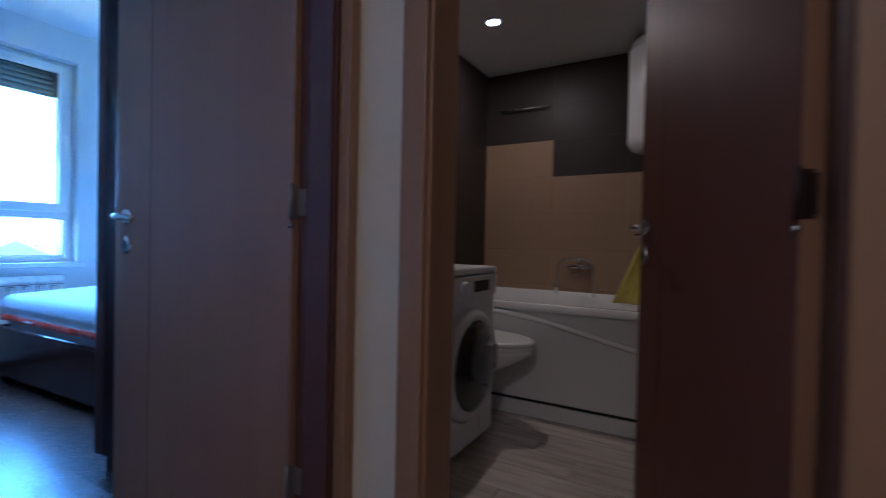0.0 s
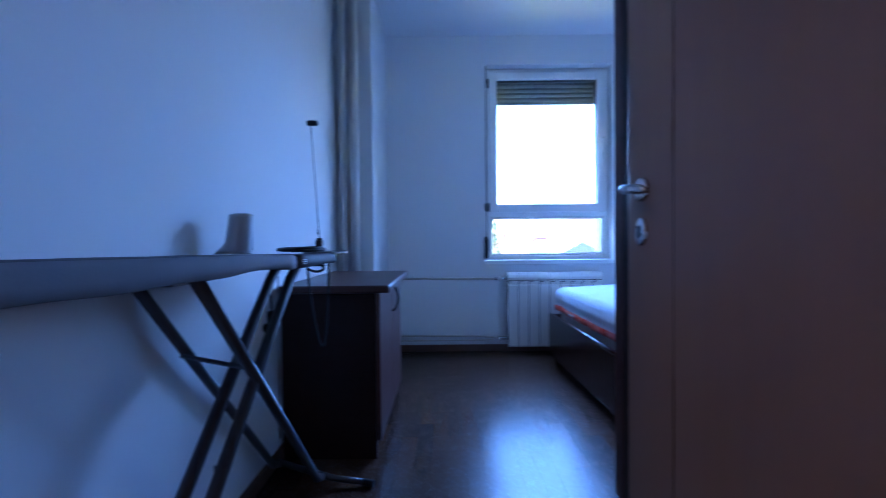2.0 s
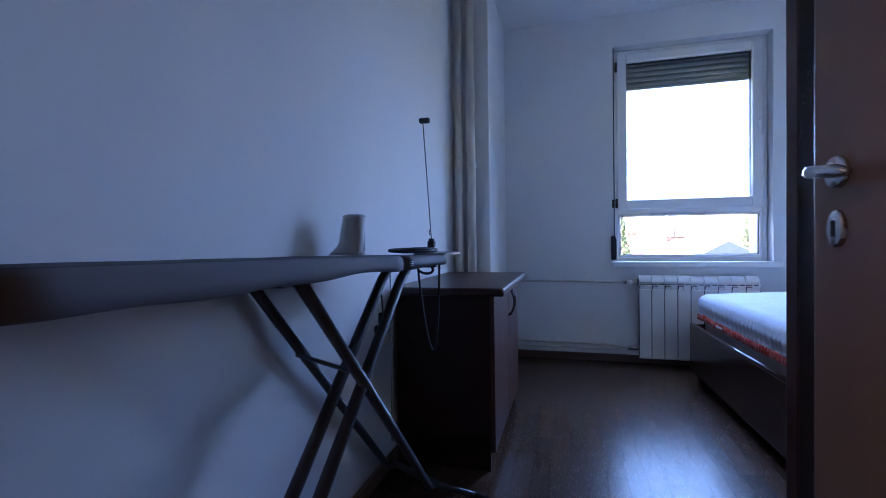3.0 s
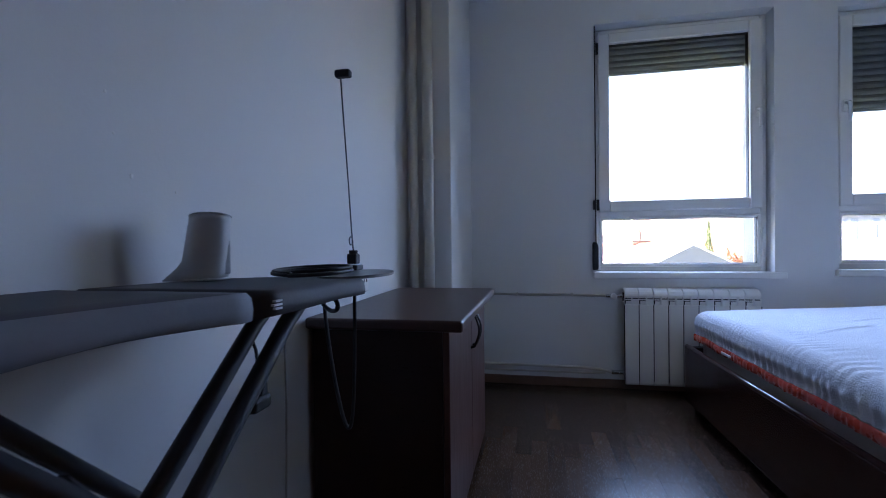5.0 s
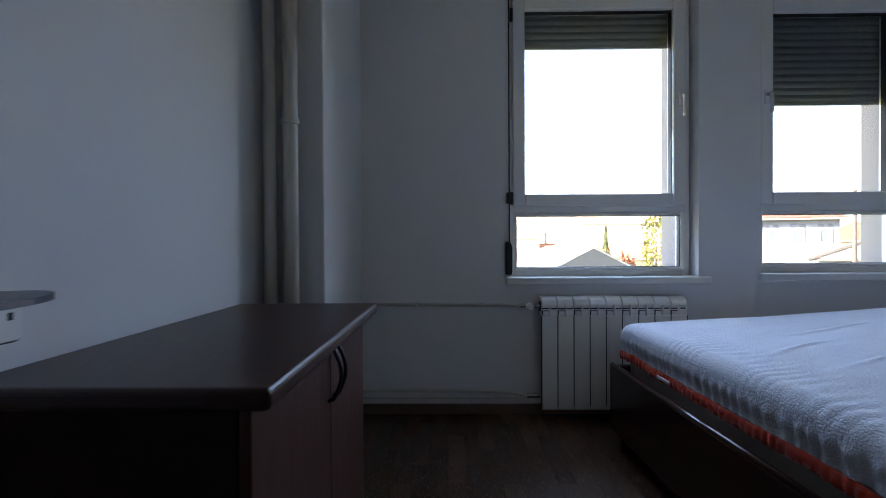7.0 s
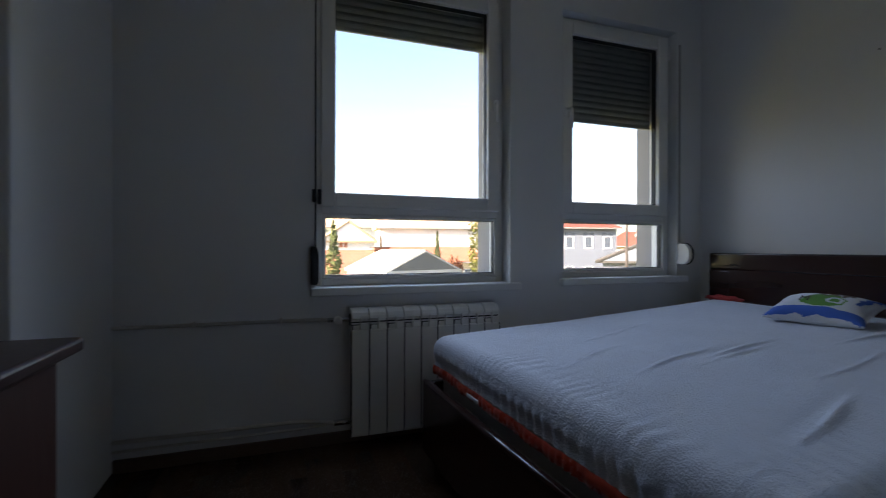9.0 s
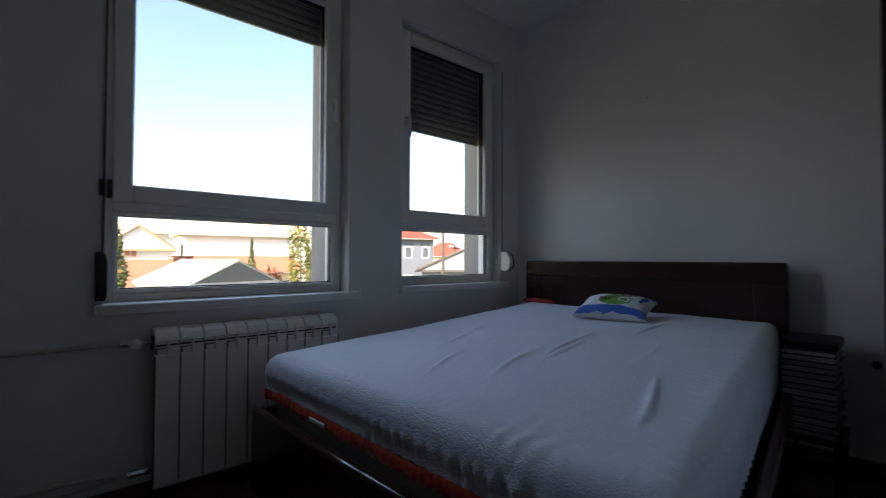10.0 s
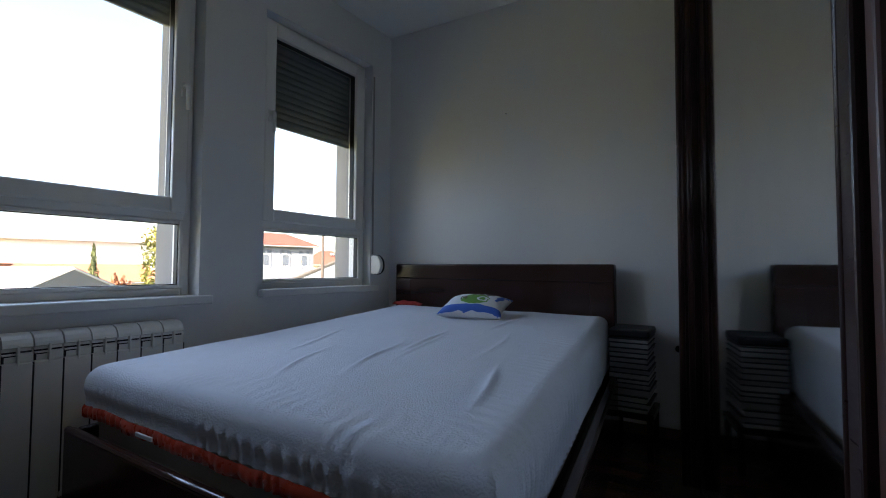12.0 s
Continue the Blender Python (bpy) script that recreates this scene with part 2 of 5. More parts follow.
def spin(profile, n=32, axis="z"):
    """A turned body from (radius, height) pairs."""
    bm = bmesh.new()
    rings = []
    for r, h in profile:
        ring = []
        for k in range(n):
            a = 2 * math.pi * k / n
            c, s_ = r * math.cos(a), r * math.sin(a)
            ring.append(bm.verts.new((c, s_, h) if axis == "z" else (h, c, s_)))
        rings.append(ring)
    for a, b in zip(rings, rings[1:]):
        for k in range(n):
            bm.faces.new((a[k], a[(k + 1) % n], b[(k + 1) % n], b[k]))
    bm.faces.new(list(reversed(rings[0])))
    bm.faces.new(rings[-1])
    return bm


def extrude_outline(pts, depth, axis="x"):
    """A flat outline given in two coordinates, pushed along the third axis from 0 to depth."""
    bm = bmesh.new()
    place = {"x": lambda a, b, d: (d, a, b), "y": lambda a, b, d: (a, d, b), "z": lambda a, b, d: (a, b, d)}[axis]
    lo = [bm.verts.new(place(a, b, 0)) for a, b in pts]
    hi = [bm.verts.new(place(a, b, depth)) for a, b in pts]
    n = len(pts)
    for k in range(n):
        bm.faces.new((lo[k], lo[(k + 1) % n], hi[(k + 1) % n], hi[k]))
    bm.faces.new(list(reversed(lo)))
    bm.faces.new(hi)
    bmesh.ops.recalc_face_normals(bm, faces=bm.faces)
    return bm


# ---- the setting ----
H = 2.53          # ceiling
SOUTH = 0.22      # face of the wall behind the ironing board
NORTH = 3.65      # face of the headboard wall
W1 = (1.250, 2.262, 0.73, 2.30)    # window openings: y0, y1, z0, z1
W2 = (2.59, 3.42, 0.745, 2.26)
WT = 0.43         # thickness of the outer wall

# Darker than the inner paint, to put the reveal's shade into its colour
SHADED_FACADE = mat("shaded_facade_render", (0.24, 0.245, 0.25), 0.9, second=(0.19, 0.195, 0.20), scale=3, bump=0.2)


def outer_wall(x0, x1, W2):
    bm = bmesh.new()
    for y0, y1, z0, z1 in ((-0.6, W1[0], -0.3, H + 0.2), (W1[0], W1[1], -0.3, W1[2]), (W1[0], W1[1], W1[3], H + 0.2), (W1[1], W2[0], -0.3, H + 0.2),
                           (W2[0], W2[1], -0.3, W2[2]), (W2[0], W2[1], W2[3], H + 0.2), (W2[1], 4.4, -0.3, H + 0.2)):
        add_box(bm, (x0, y0, z0), (x1, y1, z1))
    return bm


structure("wall_west", outer_wall(-0.17, 0, W2), PAINT, "white painted plaster wall with two windows")
structure("wall_facade", outer_wall(-WT, -0.1705, (W2[0], W2[1] + 0.08, W2[2], W2[3])), SHADED_FACADE, "outer face of the window wall, darkened for shade")
structure("wall_south", box((0, 0.0, 0), (3.40, SOUTH, H)), PAINT, "white painted plaster wall behind the ironing board")
wall_n = structure("wall_north", box((-0.3, 0, 0), (2.75, 0.2, H)), PAINT, "white painted plaster wall behind the headboard")
wall_n.matrix_world = pose(0.12, 3.625, 0, 0, 0, 4)
structure("pipe_chase", box((0, SOUTH, 0), (0.74, 0.455, H), 0.006), PAINT, "white boxed-in column in the room corner")
structure("wall_bath", box((2.72, 1.48, 0), (2.84, 4.2, H)), PAINT, "white painted partition behind the wardrobe")
DW = (3.38, 3.50)          # the wall with the bedroom door
DY = (0.40, 1.462)         # its opening
DH = 2.03
bm = bmesh.new()
add_box(bm, (DW[0], -1.6, 0), (DW[1], DY[0], H))
add_box(bm, (DW[0], DY[1], 0), (DW[1], 1.48, H))
add_box(bm, (DW[0], DY[0], DH), (DW[1], DY[1], H))
structure("wall_east", bm, PAINT, "white painted wall round the bedroom door")
BX = (3.735, 4.53)          # opening of the bathroom door
bm = bmesh.new()
add_box(bm, (2.84, 1.48, 0), (BX[0], 1.60, H))
add_box(bm, (BX[1], 1.48, 0), (5.3, 1.60, H))
add_box(bm, (BX[0], 1.48, DH), (BX[1], 1.60, H))
structure("wall_hall_north", bm, OCHRE, "ochre painted hall wall round the bathroom door")
structure("wall_hall_east", box((5.3, -1.6, 0), (5.42, 1.6, H)), OCHRE, "plain ochre hall wall")
structure("wall_hall_south", box((3.38, -1.72, 0), (5.42, -1.6, H)), OCHRE, "plain ochre hall wall")
structure("ceiling", box((-0.02, -1.72, H), (5.42, 4.3, H + 0.15)), CEIL, "plain white ceiling", "ceiling")
structure("floor_base", box((0, -1.72, -0.2), (5.42, 4.3, -0.014)), SKIRT, "dark screed under the floor", "floor")
structure("bath_wall_east", box((4.72, 1.60, 0), (4.84, 3.9, H)), TILE_BROWN, "brown tiled bathroom wall")
structure("bath_wall_west", box((2.84, 1.60, 0), (2.852, 3.78, 2.22)), TILE_DARK, "dark brown tiled bathroom wall")
structure("bath_ceiling", box((2.84, 1.60, 2.22), (4.72, 3.9, 2.26)), CEIL, "lowered white bathroom ceiling", "ceiling")
bath_north = structure("bath_wall_north", box((2.84, 3.78, 0), (4.72, 3.95, 2.22)), GROUT, "bathroom wall of brown and dark tiles")
floor = structure("floor", box((0, SOUTH, -0.012), (0.01, SOUTH + 0.01, -0.008)), PARQUET, "brown oak strip parquet, satin varnish", "floor")
bath_floor = structure("bath_floor", box((2.85, 1.6, -0.012), (4.72, 3.78, -0.006)), GROUT, "bathroom floor of wood-look tiles", "floor")


def skirting(name, a, b):
    x0, y0 = a
    x1, y1 = b
    bm = box((min(x0, x1), min(y0, y1), 0), (max(x0, x1), max(y0, y1), 0.055), 0.004)
    return structure(name, bm, SKIRT, "brown wooden skirting board along the wall", "baseboard")


skirting("baseboard_west", (0.001, 0.457), (0.016, 3.63))
skirting("baseboard_north", (0.0, -0.015), (2.55, -0.001)).matrix_world = pose(0.12, 3.625, 0, 0, 0, 4)
skirting("baseboard_south", (0.745, SOUTH + 0.001), (3.36, SOUTH + 0.016))


# ---- windows ----
def ring(bm, x0, x1, y0, y1, z0, z1, w, bev=0.006):
    """A four-sided frame in the plane of the outer wall."""
    add_box(bm, (x0, y0, z0), (x1, y0 + w, z1), bev)
    add_box(bm, (x0, y1 - w, z0), (x1, y1, z1), bev)
    add_box(bm, (x0 + 0.001, y0 + w, z0), (x1 - 0.001, y1 - w, z0 + w), bev)
    add_box(bm, (x0 + 0.001, y0 + w, z1 - w), (x1 - 0.001, y1 - w, z1), bev)
    return bm


def window(name, opening, shut_z, handle_side, deep):
    """deep: how far the frame stands back in the reveal."""
    y0, y1, z0, z1 = opening
    w = thing(name, -deep, label="white plastic window with a grey roller shutter partly lowered", category="window", kind="structure")
    fx0, fx1 = -0.125, -0.055
    part("window_frame", ring(bmesh.new(), fx0, fx1, y0 + 0.002, y1 - 0.002, z0 + 0.002, z1 - 0.002, 0.035), PVC, w)
    rail = 1.085                                   # between the fixed low light and the sash
    part("transom", box((fx0, y0 + 0.037, rail), (fx1, y1 - 0.037, rail + 0.04), 0.005), PVC, w)
    # low fixed light
    part("low_bead", ring(bmesh.new(), fx0 + 0.01, fx1 + 0.004, y0 + 0.0365, y1 - 0.0365, z0 + 0.0365, rail - 0.001, 0.016, 0.004), PVC, w)
    part("low_gasket", ring(bmesh.new(), -0.094, -0.062, y0 + 0.052, y1 - 0.052, z0 + 0.052, rail - 0.016, 0.004, 0), GASKET_AND_GAP, w)
    p = part("pane", box((-0.092, y0 + 0.053, z0 + 0.053), (-0.088, y1 - 0.053, rail - 0.017)), GLASS, w)
    p.visible_shadow = False
    # tilting sash
    s0, s1, sz0, sz1 = y0 + 0.03, y1 - 0.03, rail + 0.034, z1 - 0.03
    sash = part("sash", ring(bmesh.new(), fx0 + 0.012, fx1 + 0.022, s0, s1, sz0, sz1, 0.069, 0.008), PVC, w)
    part("sash_gasket", ring(bmesh.new(), -0.094, -0.058, s0 + 0.068, s1 - 0.068, sz0 + 0.068, sz1 - 0.068, 0.004, 0), GASKET_AND_GAP, sash)
    p = part("sash_pane", box((-0.092, s0 + 0.069, sz0 + 0.069), (-0.088, s1 - 0.069, sz1 - 0.069)), GLASS, sash)
    p.visible_shadow = False
    hy = s1 - 0.03 if handle_side > 0 else s0 + 0.03
    bm = box((fx1 + 0.02, hy - 0.014, 1.665), (fx1 + 0.032, hy + 0.014, 1.735), 0.005)
    hd = part("handle", bm, PVC, sash, "white plastic window handle")
    bm = tube([(fx1 + 0.03, hy, 1.715), (fx1 + 0.058, hy, 1.715), (fx1 + 0.066, hy, 1.705), (fx1 + 0.066, hy, 1.62), (fx1 + 0.062, hy, 1.60)], [0.009, 0.009, 0.01, 0.009, 0.007])
    for v in bm.verts:
        v.co.y = hy + (v.co.y - hy) * 1.1
    tagged(part("lever", bm, PVC, sash, smooth=True), "white plastic window handle")
    for zz in (1.13, z1 - 0.16):
        part("hinge", tube([(fx1 + 0.02, s0 - 0.006 if handle_side > 0 else s1 + 0.006, zz), (fx1 + 0.02, s0 - 0.006 if handle_side > 0 else s1 + 0.006, zz + 0.07)], 0.009), GASKET_AND_GAP if handle_side > 0 else PVC, sash)
    # roller shutter outside the glass
    z = shut_z
    while z < z1 + 0.02:
        bm = extrude_outline([(-0.007, 0), (0.0, 0.002), (0.005, 0.012), (0.006, 0.022), (0.001, 0.038), (-0.007, 0.042)], y1 - y0 - 0.04, "y")
        for v in bm.verts:
            v.co += Vector((-0.137, y0 + 0.02, z))
        part("shutter_slat", bm, SLAT, w)
        z += 0.039
    part("shutter_bar", box((-0.146, y0 + 0.02, shut_z - 0.022), (-0.128, y1 - 0.02, shut_z - 0.001), 0.004), SLAT, w)
    for yy in (y0 + 0.006, y1 - 0.03):
        part("shutter_rail", box((-0.165, yy, z0 + 0.01), (-0.127, yy + 0.02, shut_z - 0.023), 0.003), PVC, w)
    # inner sill
    sl = structure(name + "_sill", box((-0.054 - deep, y0 + 0.003, z0 - 0.02), (-0.001, y1 - 0.003, z0 + 0.004), 0.002), SILL, "white painted window sill", "window sill")
    structure(name + "_sill_nose", box((0.0, y0 - 0.02, z0 - 0.035), (0.04, y1 + 0.05, z0 + 0.005), 0.006), SILL, "white painted sill nosing", "window sill")
    return w


window("window_1", W1, 2.045, 1, 0.034)
window("window_2", W2, 1.705, -1, 0.010)


def strap_winder(y, z, material, label):
    t = thing("shutter_winder", 0, y, z, label=label, category="shutter winder")
    bm = extrude_outline([(-0.03 + 0.0, -0.075), (0.03, -0.075), (0.04, -0.06), (0.04, 0.05), (0.025, 0.075), (-0.02, 0.08), (-0.03, 0.07)], 0.03, "x")
    bmesh.ops.bevel(bm, geom=list(bm.edges), offset=0.004, segments=2, affect="EDGES")
    part("case", bm, material, t)
    part("slot", box((0.029, -0.012, -0.045), (0.0335, 0.012, 0.04), 0.002), GASKET_AND_GAP, t)
    return t


strap_winder(1.225, 0.83, BLACKPLASTIC, "black plastic shutter strap winder beside the window").matrix_world = pose(0.002, 1.243, 0.835) @ Matrix.Diagonal((0.9, 0.5, 1.15, 1))
wnd = thing("shutter_winder", 0.0, 3.475, 0.885, label="white plastic shutter strap winder beside the window", category="shutter winder")
def winder_outline(g):
    """A box against the wall with a rounded nose towards the room."""
    return [(0.0, -0.06 - g), (0.05, -0.06 - g), (0.072 + g, -0.05), (0.085 + g, -0.025), (0.088 + g, 0.0), (0.082 + g, 0.03), (0.066 + g, 0.052), (0.045, 0.063 + g), (0.0, 0.063 + g)]


for nm, g, y0_, dy, m_, lb in (("case", 0.0, -0.052, 0.028, PVC, ""), ("rim", 0.005, -0.0235, 0.012, BLACKPLASTIC, "black rim")):
    bm = extrude_outline(winder_outline(g), dy, "y")
    bmesh.ops.bevel(bm, geom=list(bm.edges), offset=0.003, segments=2, affect="EDGES")
    part(nm, bm, m_, wnd, lb).matrix_local = pose(0.001, y0_, 0)
part("strap", box((0.001, -0.045, 0.072), (0.005, -0.03, 1.3), 0.001), CORD, wnd)
st = thing("shutter_strap", label="dark woven shutter strap along the window edge", category="strap")
part("band", box((0.001, 1.247, 0.92), (0.006, 1.254, 2.29), 0.001), BLACKPLASTIC, st)
part("guide", box((0.001, 1.235, 1.13), (0.016, 1.254, 1.19), 0.003), BLACKPLASTIC, st)


# ---- radiator and pipes ----
def radiator():
    t = thing("radiator", label="white cast aluminium sectional radiator under the window", category="radiator")
    first = None
    n, wid, y0 = 9, 0.083, 1.402
    for i in range(n):
        y = y0 + i * wid
        bm = bmesh.new()
        # flat front plate below, curved head above, an open grid between them
        front = [(0.085, 0.05), (0.098, 0.055), (0.102, 0.065), (0.102, 0.538), (0.098, 0.543), (0.088, 0.543), (0.088, 0.075)]
        head = [(0.102, 0.594), (0.099, 0.606), (0.090, 0.620), (0.074, 0.632), (0.05, 0.638), (0.028, 0.638), (0.028, 0.630), (0.06, 0.619), (0.08, 0.60), (0.088, 0.590)]
        b2 = extrude_outline(front, wid - 0.006, "y")
        for v in b2.verts:
            v.co.y += y + 0.003
        sec = part("section", b2, RADIATOR, t)
        b2 = extrude_outline(head, wid - 0.005, "y")
        for v in b2.verts:
            v.co.y += y + 0.0025
        part("head", b2, RADIATOR, sec)
        bm = bmesh.new()
        add_box(bm, (0.03, y + wid / 2 - 0.004, 0.08), (0.084, y + wid / 2 + 0.004, 0.60))
        add_box(bm, (0.04, y + 0.001, 0.09), (0.075, y + wid - 0.001, 0.13), 0.008)
        add_box(bm, (0.04, y + 0.001, 0.55), (0.075, y + wid - 0.001, 0.59), 0.008)
        add_box(bm, (0.080, y + 0.003, 0.536), (0.086, y + wid - 0.003, 0.598))
        part("core", bm, RADIATOR, sec)
        bm = bmesh.new()
        mid = y + wid * 0.52
        add_box(bm, (0.086, mid - 0.003, 0.532), (0.1045, mid + 0.003, 0.601), 0.001, 1)
        add_box(bm, (0.087, y + 0.003, 0.569), (0.100, mid - 0.0032, 0.5735))
        add_box(bm, (0.087, mid + 0.0032, 0.5435), (0.1, y + wid - 0.003, 0.5735), 0.001, 1)
        part("rib", bm, RADIATOR, sec)
        # Black strips drawn for the shade inside the vent openings
        bm = bmesh.new()
        add_box(bm, (0.0862, y + 0.0035, 0.574), (0.0872, y + wid - 0.0035, 0.580))
        add_box(bm, (0.0862, y + 0.0035, 0.5432), (0.0872, y + 0.010, 0.5685))
        add_box(bm, (0.0862, y + 0.0035, 0.563), (0.0872, mid - 0.0034, 0.5688))
        part("vent_shade", bm, GASKET_AND_GAP, sec)
    # Black strips fill the joints, standing in for shade between sections
    bm = bmesh.new()
    for i in range(n + 1):
        add_box(bm, (0.094, y0 + i * wid - 0.0028, 0.075), (0.1, y0 + i * wid + 0.0028, 0.541))
        add_box(bm, (0.035, y0 + i * wid - 0.0028, 0.56), (0.07, y0 + i * wid + 0.0028, 0.612))
    part("gap_shade", bm, GASKET_AND_GAP, t, "black strips for the shade between the sections")
    vz = 0.588
    part("valve", spin([(0.008, 0), (0.016, 0.002), (0.019, 0.012), (0.019, 0.03), (0.015, 0.034), (0.006, 0.036)], 16, "x"), PVC, t).matrix_local = pose(0.055, 1.345, vz, 0, 0, 0)
    part("valve_body", tube([(0.055, 1.30, vz), (0.055, 1.40, vz)], 0.011), STEEL, t)
    part("lock_shield", tube([(0.055, 1.33, 0.115), (0.055, 1.40, 0.115)], 0.013), STEEL, t)
    part("end_plug", tube([(0.057, y0 + n * wid, 0.57), (0.057, y0 + n * wid + 0.012, 0.57)], 0.018), RADIATOR, t)
    return t


radiator()
t = thing("heating_pipe", label="thin white painted heating pipe along the wall", category="pipe", group="radiator pipes")
part("run", tube([(0.022, 0.458, 0.592), (0.022, 1.27, 0.588), (0.04, 1.29, 0.588), (0.055, 1.305, 0.588)], 0.0085), PIPE, t, smooth=True)
for yy in (0.75, 1.1):
    part("clip", box((0.0, yy - 0.006, 0.58), (0.034, yy + 0.006, 0.603), 0.003), PIPE, t)
t = thing("heating_pipe", label="thin white painted heating pipe near the floor", category="pipe", group="radiator pipes")
part("run", tube([(0.022, 0.458, 0.13), (0.022, 1.15, 0.128), (0.03, 1.25, 0.122), (0.055, 1.33, 0.115)], 0.0085), PIPE, t, smooth=True)
part("return_run", tube([(0.018, 0.458, 0.09), (0.018, 1.2, 0.092), (0.026, 1.30, 0.1)], 0.006), PIPE, t, smooth=True)

for yy, rr in ((0.274, 0.0225), (0.350, 0.027)):
    t = thing("riser_pipe", 0.80, yy, 0, label="beige enamelled vertical heating riser in the corner", category="pipe", group="risers")
    part("tube", tube([(0, 0, 0), (0, 0, H)], rr, 16), PIPE, t, smooth=True)
    if rr > 0.025:
        part("collar", tube([(0, 0, 1.352), (0, 0, 1.372)], rr + 0.006, 16), PIPE, t)
        part("bracket", box((-0.06, -0.01, 1.355), (0, 0.01, 1.369), 0.002), PIPE, t)


# ---- doors ----
def casing(name, parts, label):
    t = thing(name, label=label, category="door frame", kind="structure")
    for nm, lo, hi, m in parts:
        part(nm, box(lo, hi, 0.004), m, t)
    return t


casing("door_frame_1", [
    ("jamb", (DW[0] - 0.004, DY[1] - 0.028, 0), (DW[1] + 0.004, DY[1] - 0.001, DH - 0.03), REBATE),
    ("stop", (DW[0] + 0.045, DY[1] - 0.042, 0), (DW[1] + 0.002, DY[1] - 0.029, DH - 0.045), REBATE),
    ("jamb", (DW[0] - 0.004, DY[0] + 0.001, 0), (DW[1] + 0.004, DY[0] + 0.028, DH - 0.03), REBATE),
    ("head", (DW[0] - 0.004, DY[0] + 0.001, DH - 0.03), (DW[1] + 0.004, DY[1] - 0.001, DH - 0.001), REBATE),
    ("architrave", (DW[1] + 0.005, DY[1] - 0.02, 0), (DW[1] + 0.042, 1.478, DH + 0.05), CASING),
    ("architrave", (DW[1] + 0.005, DY[0] - 0.05, 0), (DW[1] + 0.02, DY[0] + 0.02, DH + 0.05), CASING),
    ("architrave", (DW[1] + 0.005, DY[0] + 0.02, DH - 0.02), (DW[1] + 0.02, DY[1] - 0.02, DH + 0.05), CASING),
    ("architrave", (DW[0] - 0.02, DY[1] - 0.006, 0), (DW[0] - 0.005, 1.478, DH + 0.05), CASING),
    ("architrave", (DW[0] - 0.02, DY[0] - 0.05, 0), (DW[0] - 0.005, DY[0] + 0.02, DH + 0.05), CASING),
], "brown wooden frame of the bedroom door")
casing("door_frame_2", [
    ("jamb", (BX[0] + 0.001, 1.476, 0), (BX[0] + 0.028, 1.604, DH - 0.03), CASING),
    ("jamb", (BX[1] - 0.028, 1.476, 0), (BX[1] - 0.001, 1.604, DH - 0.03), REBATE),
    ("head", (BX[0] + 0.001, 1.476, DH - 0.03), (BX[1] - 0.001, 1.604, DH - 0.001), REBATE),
    ("architrave", (BX[0] - 0.048, 1.46, 0), (BX[0] + 0.02, 1.475, DH + 0.05), CASING),
    ("architrave", (BX[1] - 0.02, 1.46, 0), (BX[1] + 0.06, 1.475, DH + 0.05), CASING),
    ("architrave", (BX[0] + 0.02, 1.46, DH - 0.02), (BX[1] - 0.02, 1.475, DH + 0.05), CASING),
], "brown wooden frame of the bathroom door")


def door_leaf(name, w, m, label, lock):
    """A leaf in its own plane: hinge at 0, lock at w along -x, thickness along y from 0 to -0.04."""
    t = thing(name, label=label, category="door", kind="structure")
    leaf = part("leaf", box((-w, -0.04, 0.008), (-0.001, 0.0, DH - 0.035), 0.004), m, t)
    part("lock_edge", box((-w - 0.003, -0.037, 0.01), (-w + 0.0005, -0.003, DH - 0.037), 0.001), DOOR_EDGE, leaf)
    part("hinge_edge", box((-0.0008, -0.039, 0.01), (0.002, -0.001, DH - 0.037), 0.0005), RAWEDGE, leaf, "pale brown edging strip")
    for yy in (-0.0415, 0.0005):
        part("groove", box((-w + lock + 0.11, yy + 0.0002, 0.011), (-w + lock + 0.1125, yy + 0.0008, DH - 0.038)), DOOR_EDGE, leaf)
    for side, yy in ((-1, -0.04), (1, 0.0)):
        rose = part("rose", spin([(0.026, 0), (0.026, 0.006), (0.022, 0.009), (0.0, 0.0091)], 24), STEEL, t, "brushed nickel lever handle", True)
        rose.matrix_local = pose(-w + lock, yy, 1.005, 90 if side < 0 else -90, 0, 0)
        d = side
        pts = [(-w + lock, yy, 1.005), (-w + lock, yy + d * 0.036, 1.005), (-w + lock + 0.007, yy + d * 0.044, 1.005), (-w + lock + 0.045, yy + d * 0.046, 1.003), (-w + lock + 0.11, yy + d * 0.046, 0.999), (-w + lock + 0.132, yy + d * 0.048, 0.996)]
        if side < 0:
            pts = [(-w + lock, yy, 1.005), (-w + lock, yy + d * 0.036, 1.005), (-w + lock - 0.005, yy + d * 0.044, 1.005), (-w + lock - 0.01, yy + d * 0.046, 1.004), (-w + lock - 0.07, yy + d * 0.046, 0.998), (-w + lock - 0.09, yy + d * 0.044, 0.994)]
            pts = [(2 * (-w + lock) - a, b, c) for a, b, c in pts]
        part("lever", tube(pts, [0.009, 0.009, 0.01, 0.0105, 0.010, 0.006], 12), STEEL, t, "brushed nickel lever handle", True)
        key = part("keyhole_rose", spin([(0.024, 0), (0.024, 0.006), (0.02, 0.008), (0.0, 0.0081)], 24), STEEL, t, "oval nickel keyhole plate", True)
        key.matrix_local = pose(-w + lock, yy, 0.915, 90 if side < 0 else -90, 0, 0) @ Matrix.Diagonal((0.8, 1.25, 1, 1))
        part("keyhole", box((-w + lock - 0.004, yy + (0.0075 if d > 0 else -0.010), 0.902), (-w + lock + 0.004, yy + (0.010 if d > 0 else -0.0075), 0.928), 0.001), GASKET_AND_GAP, t)
    return t


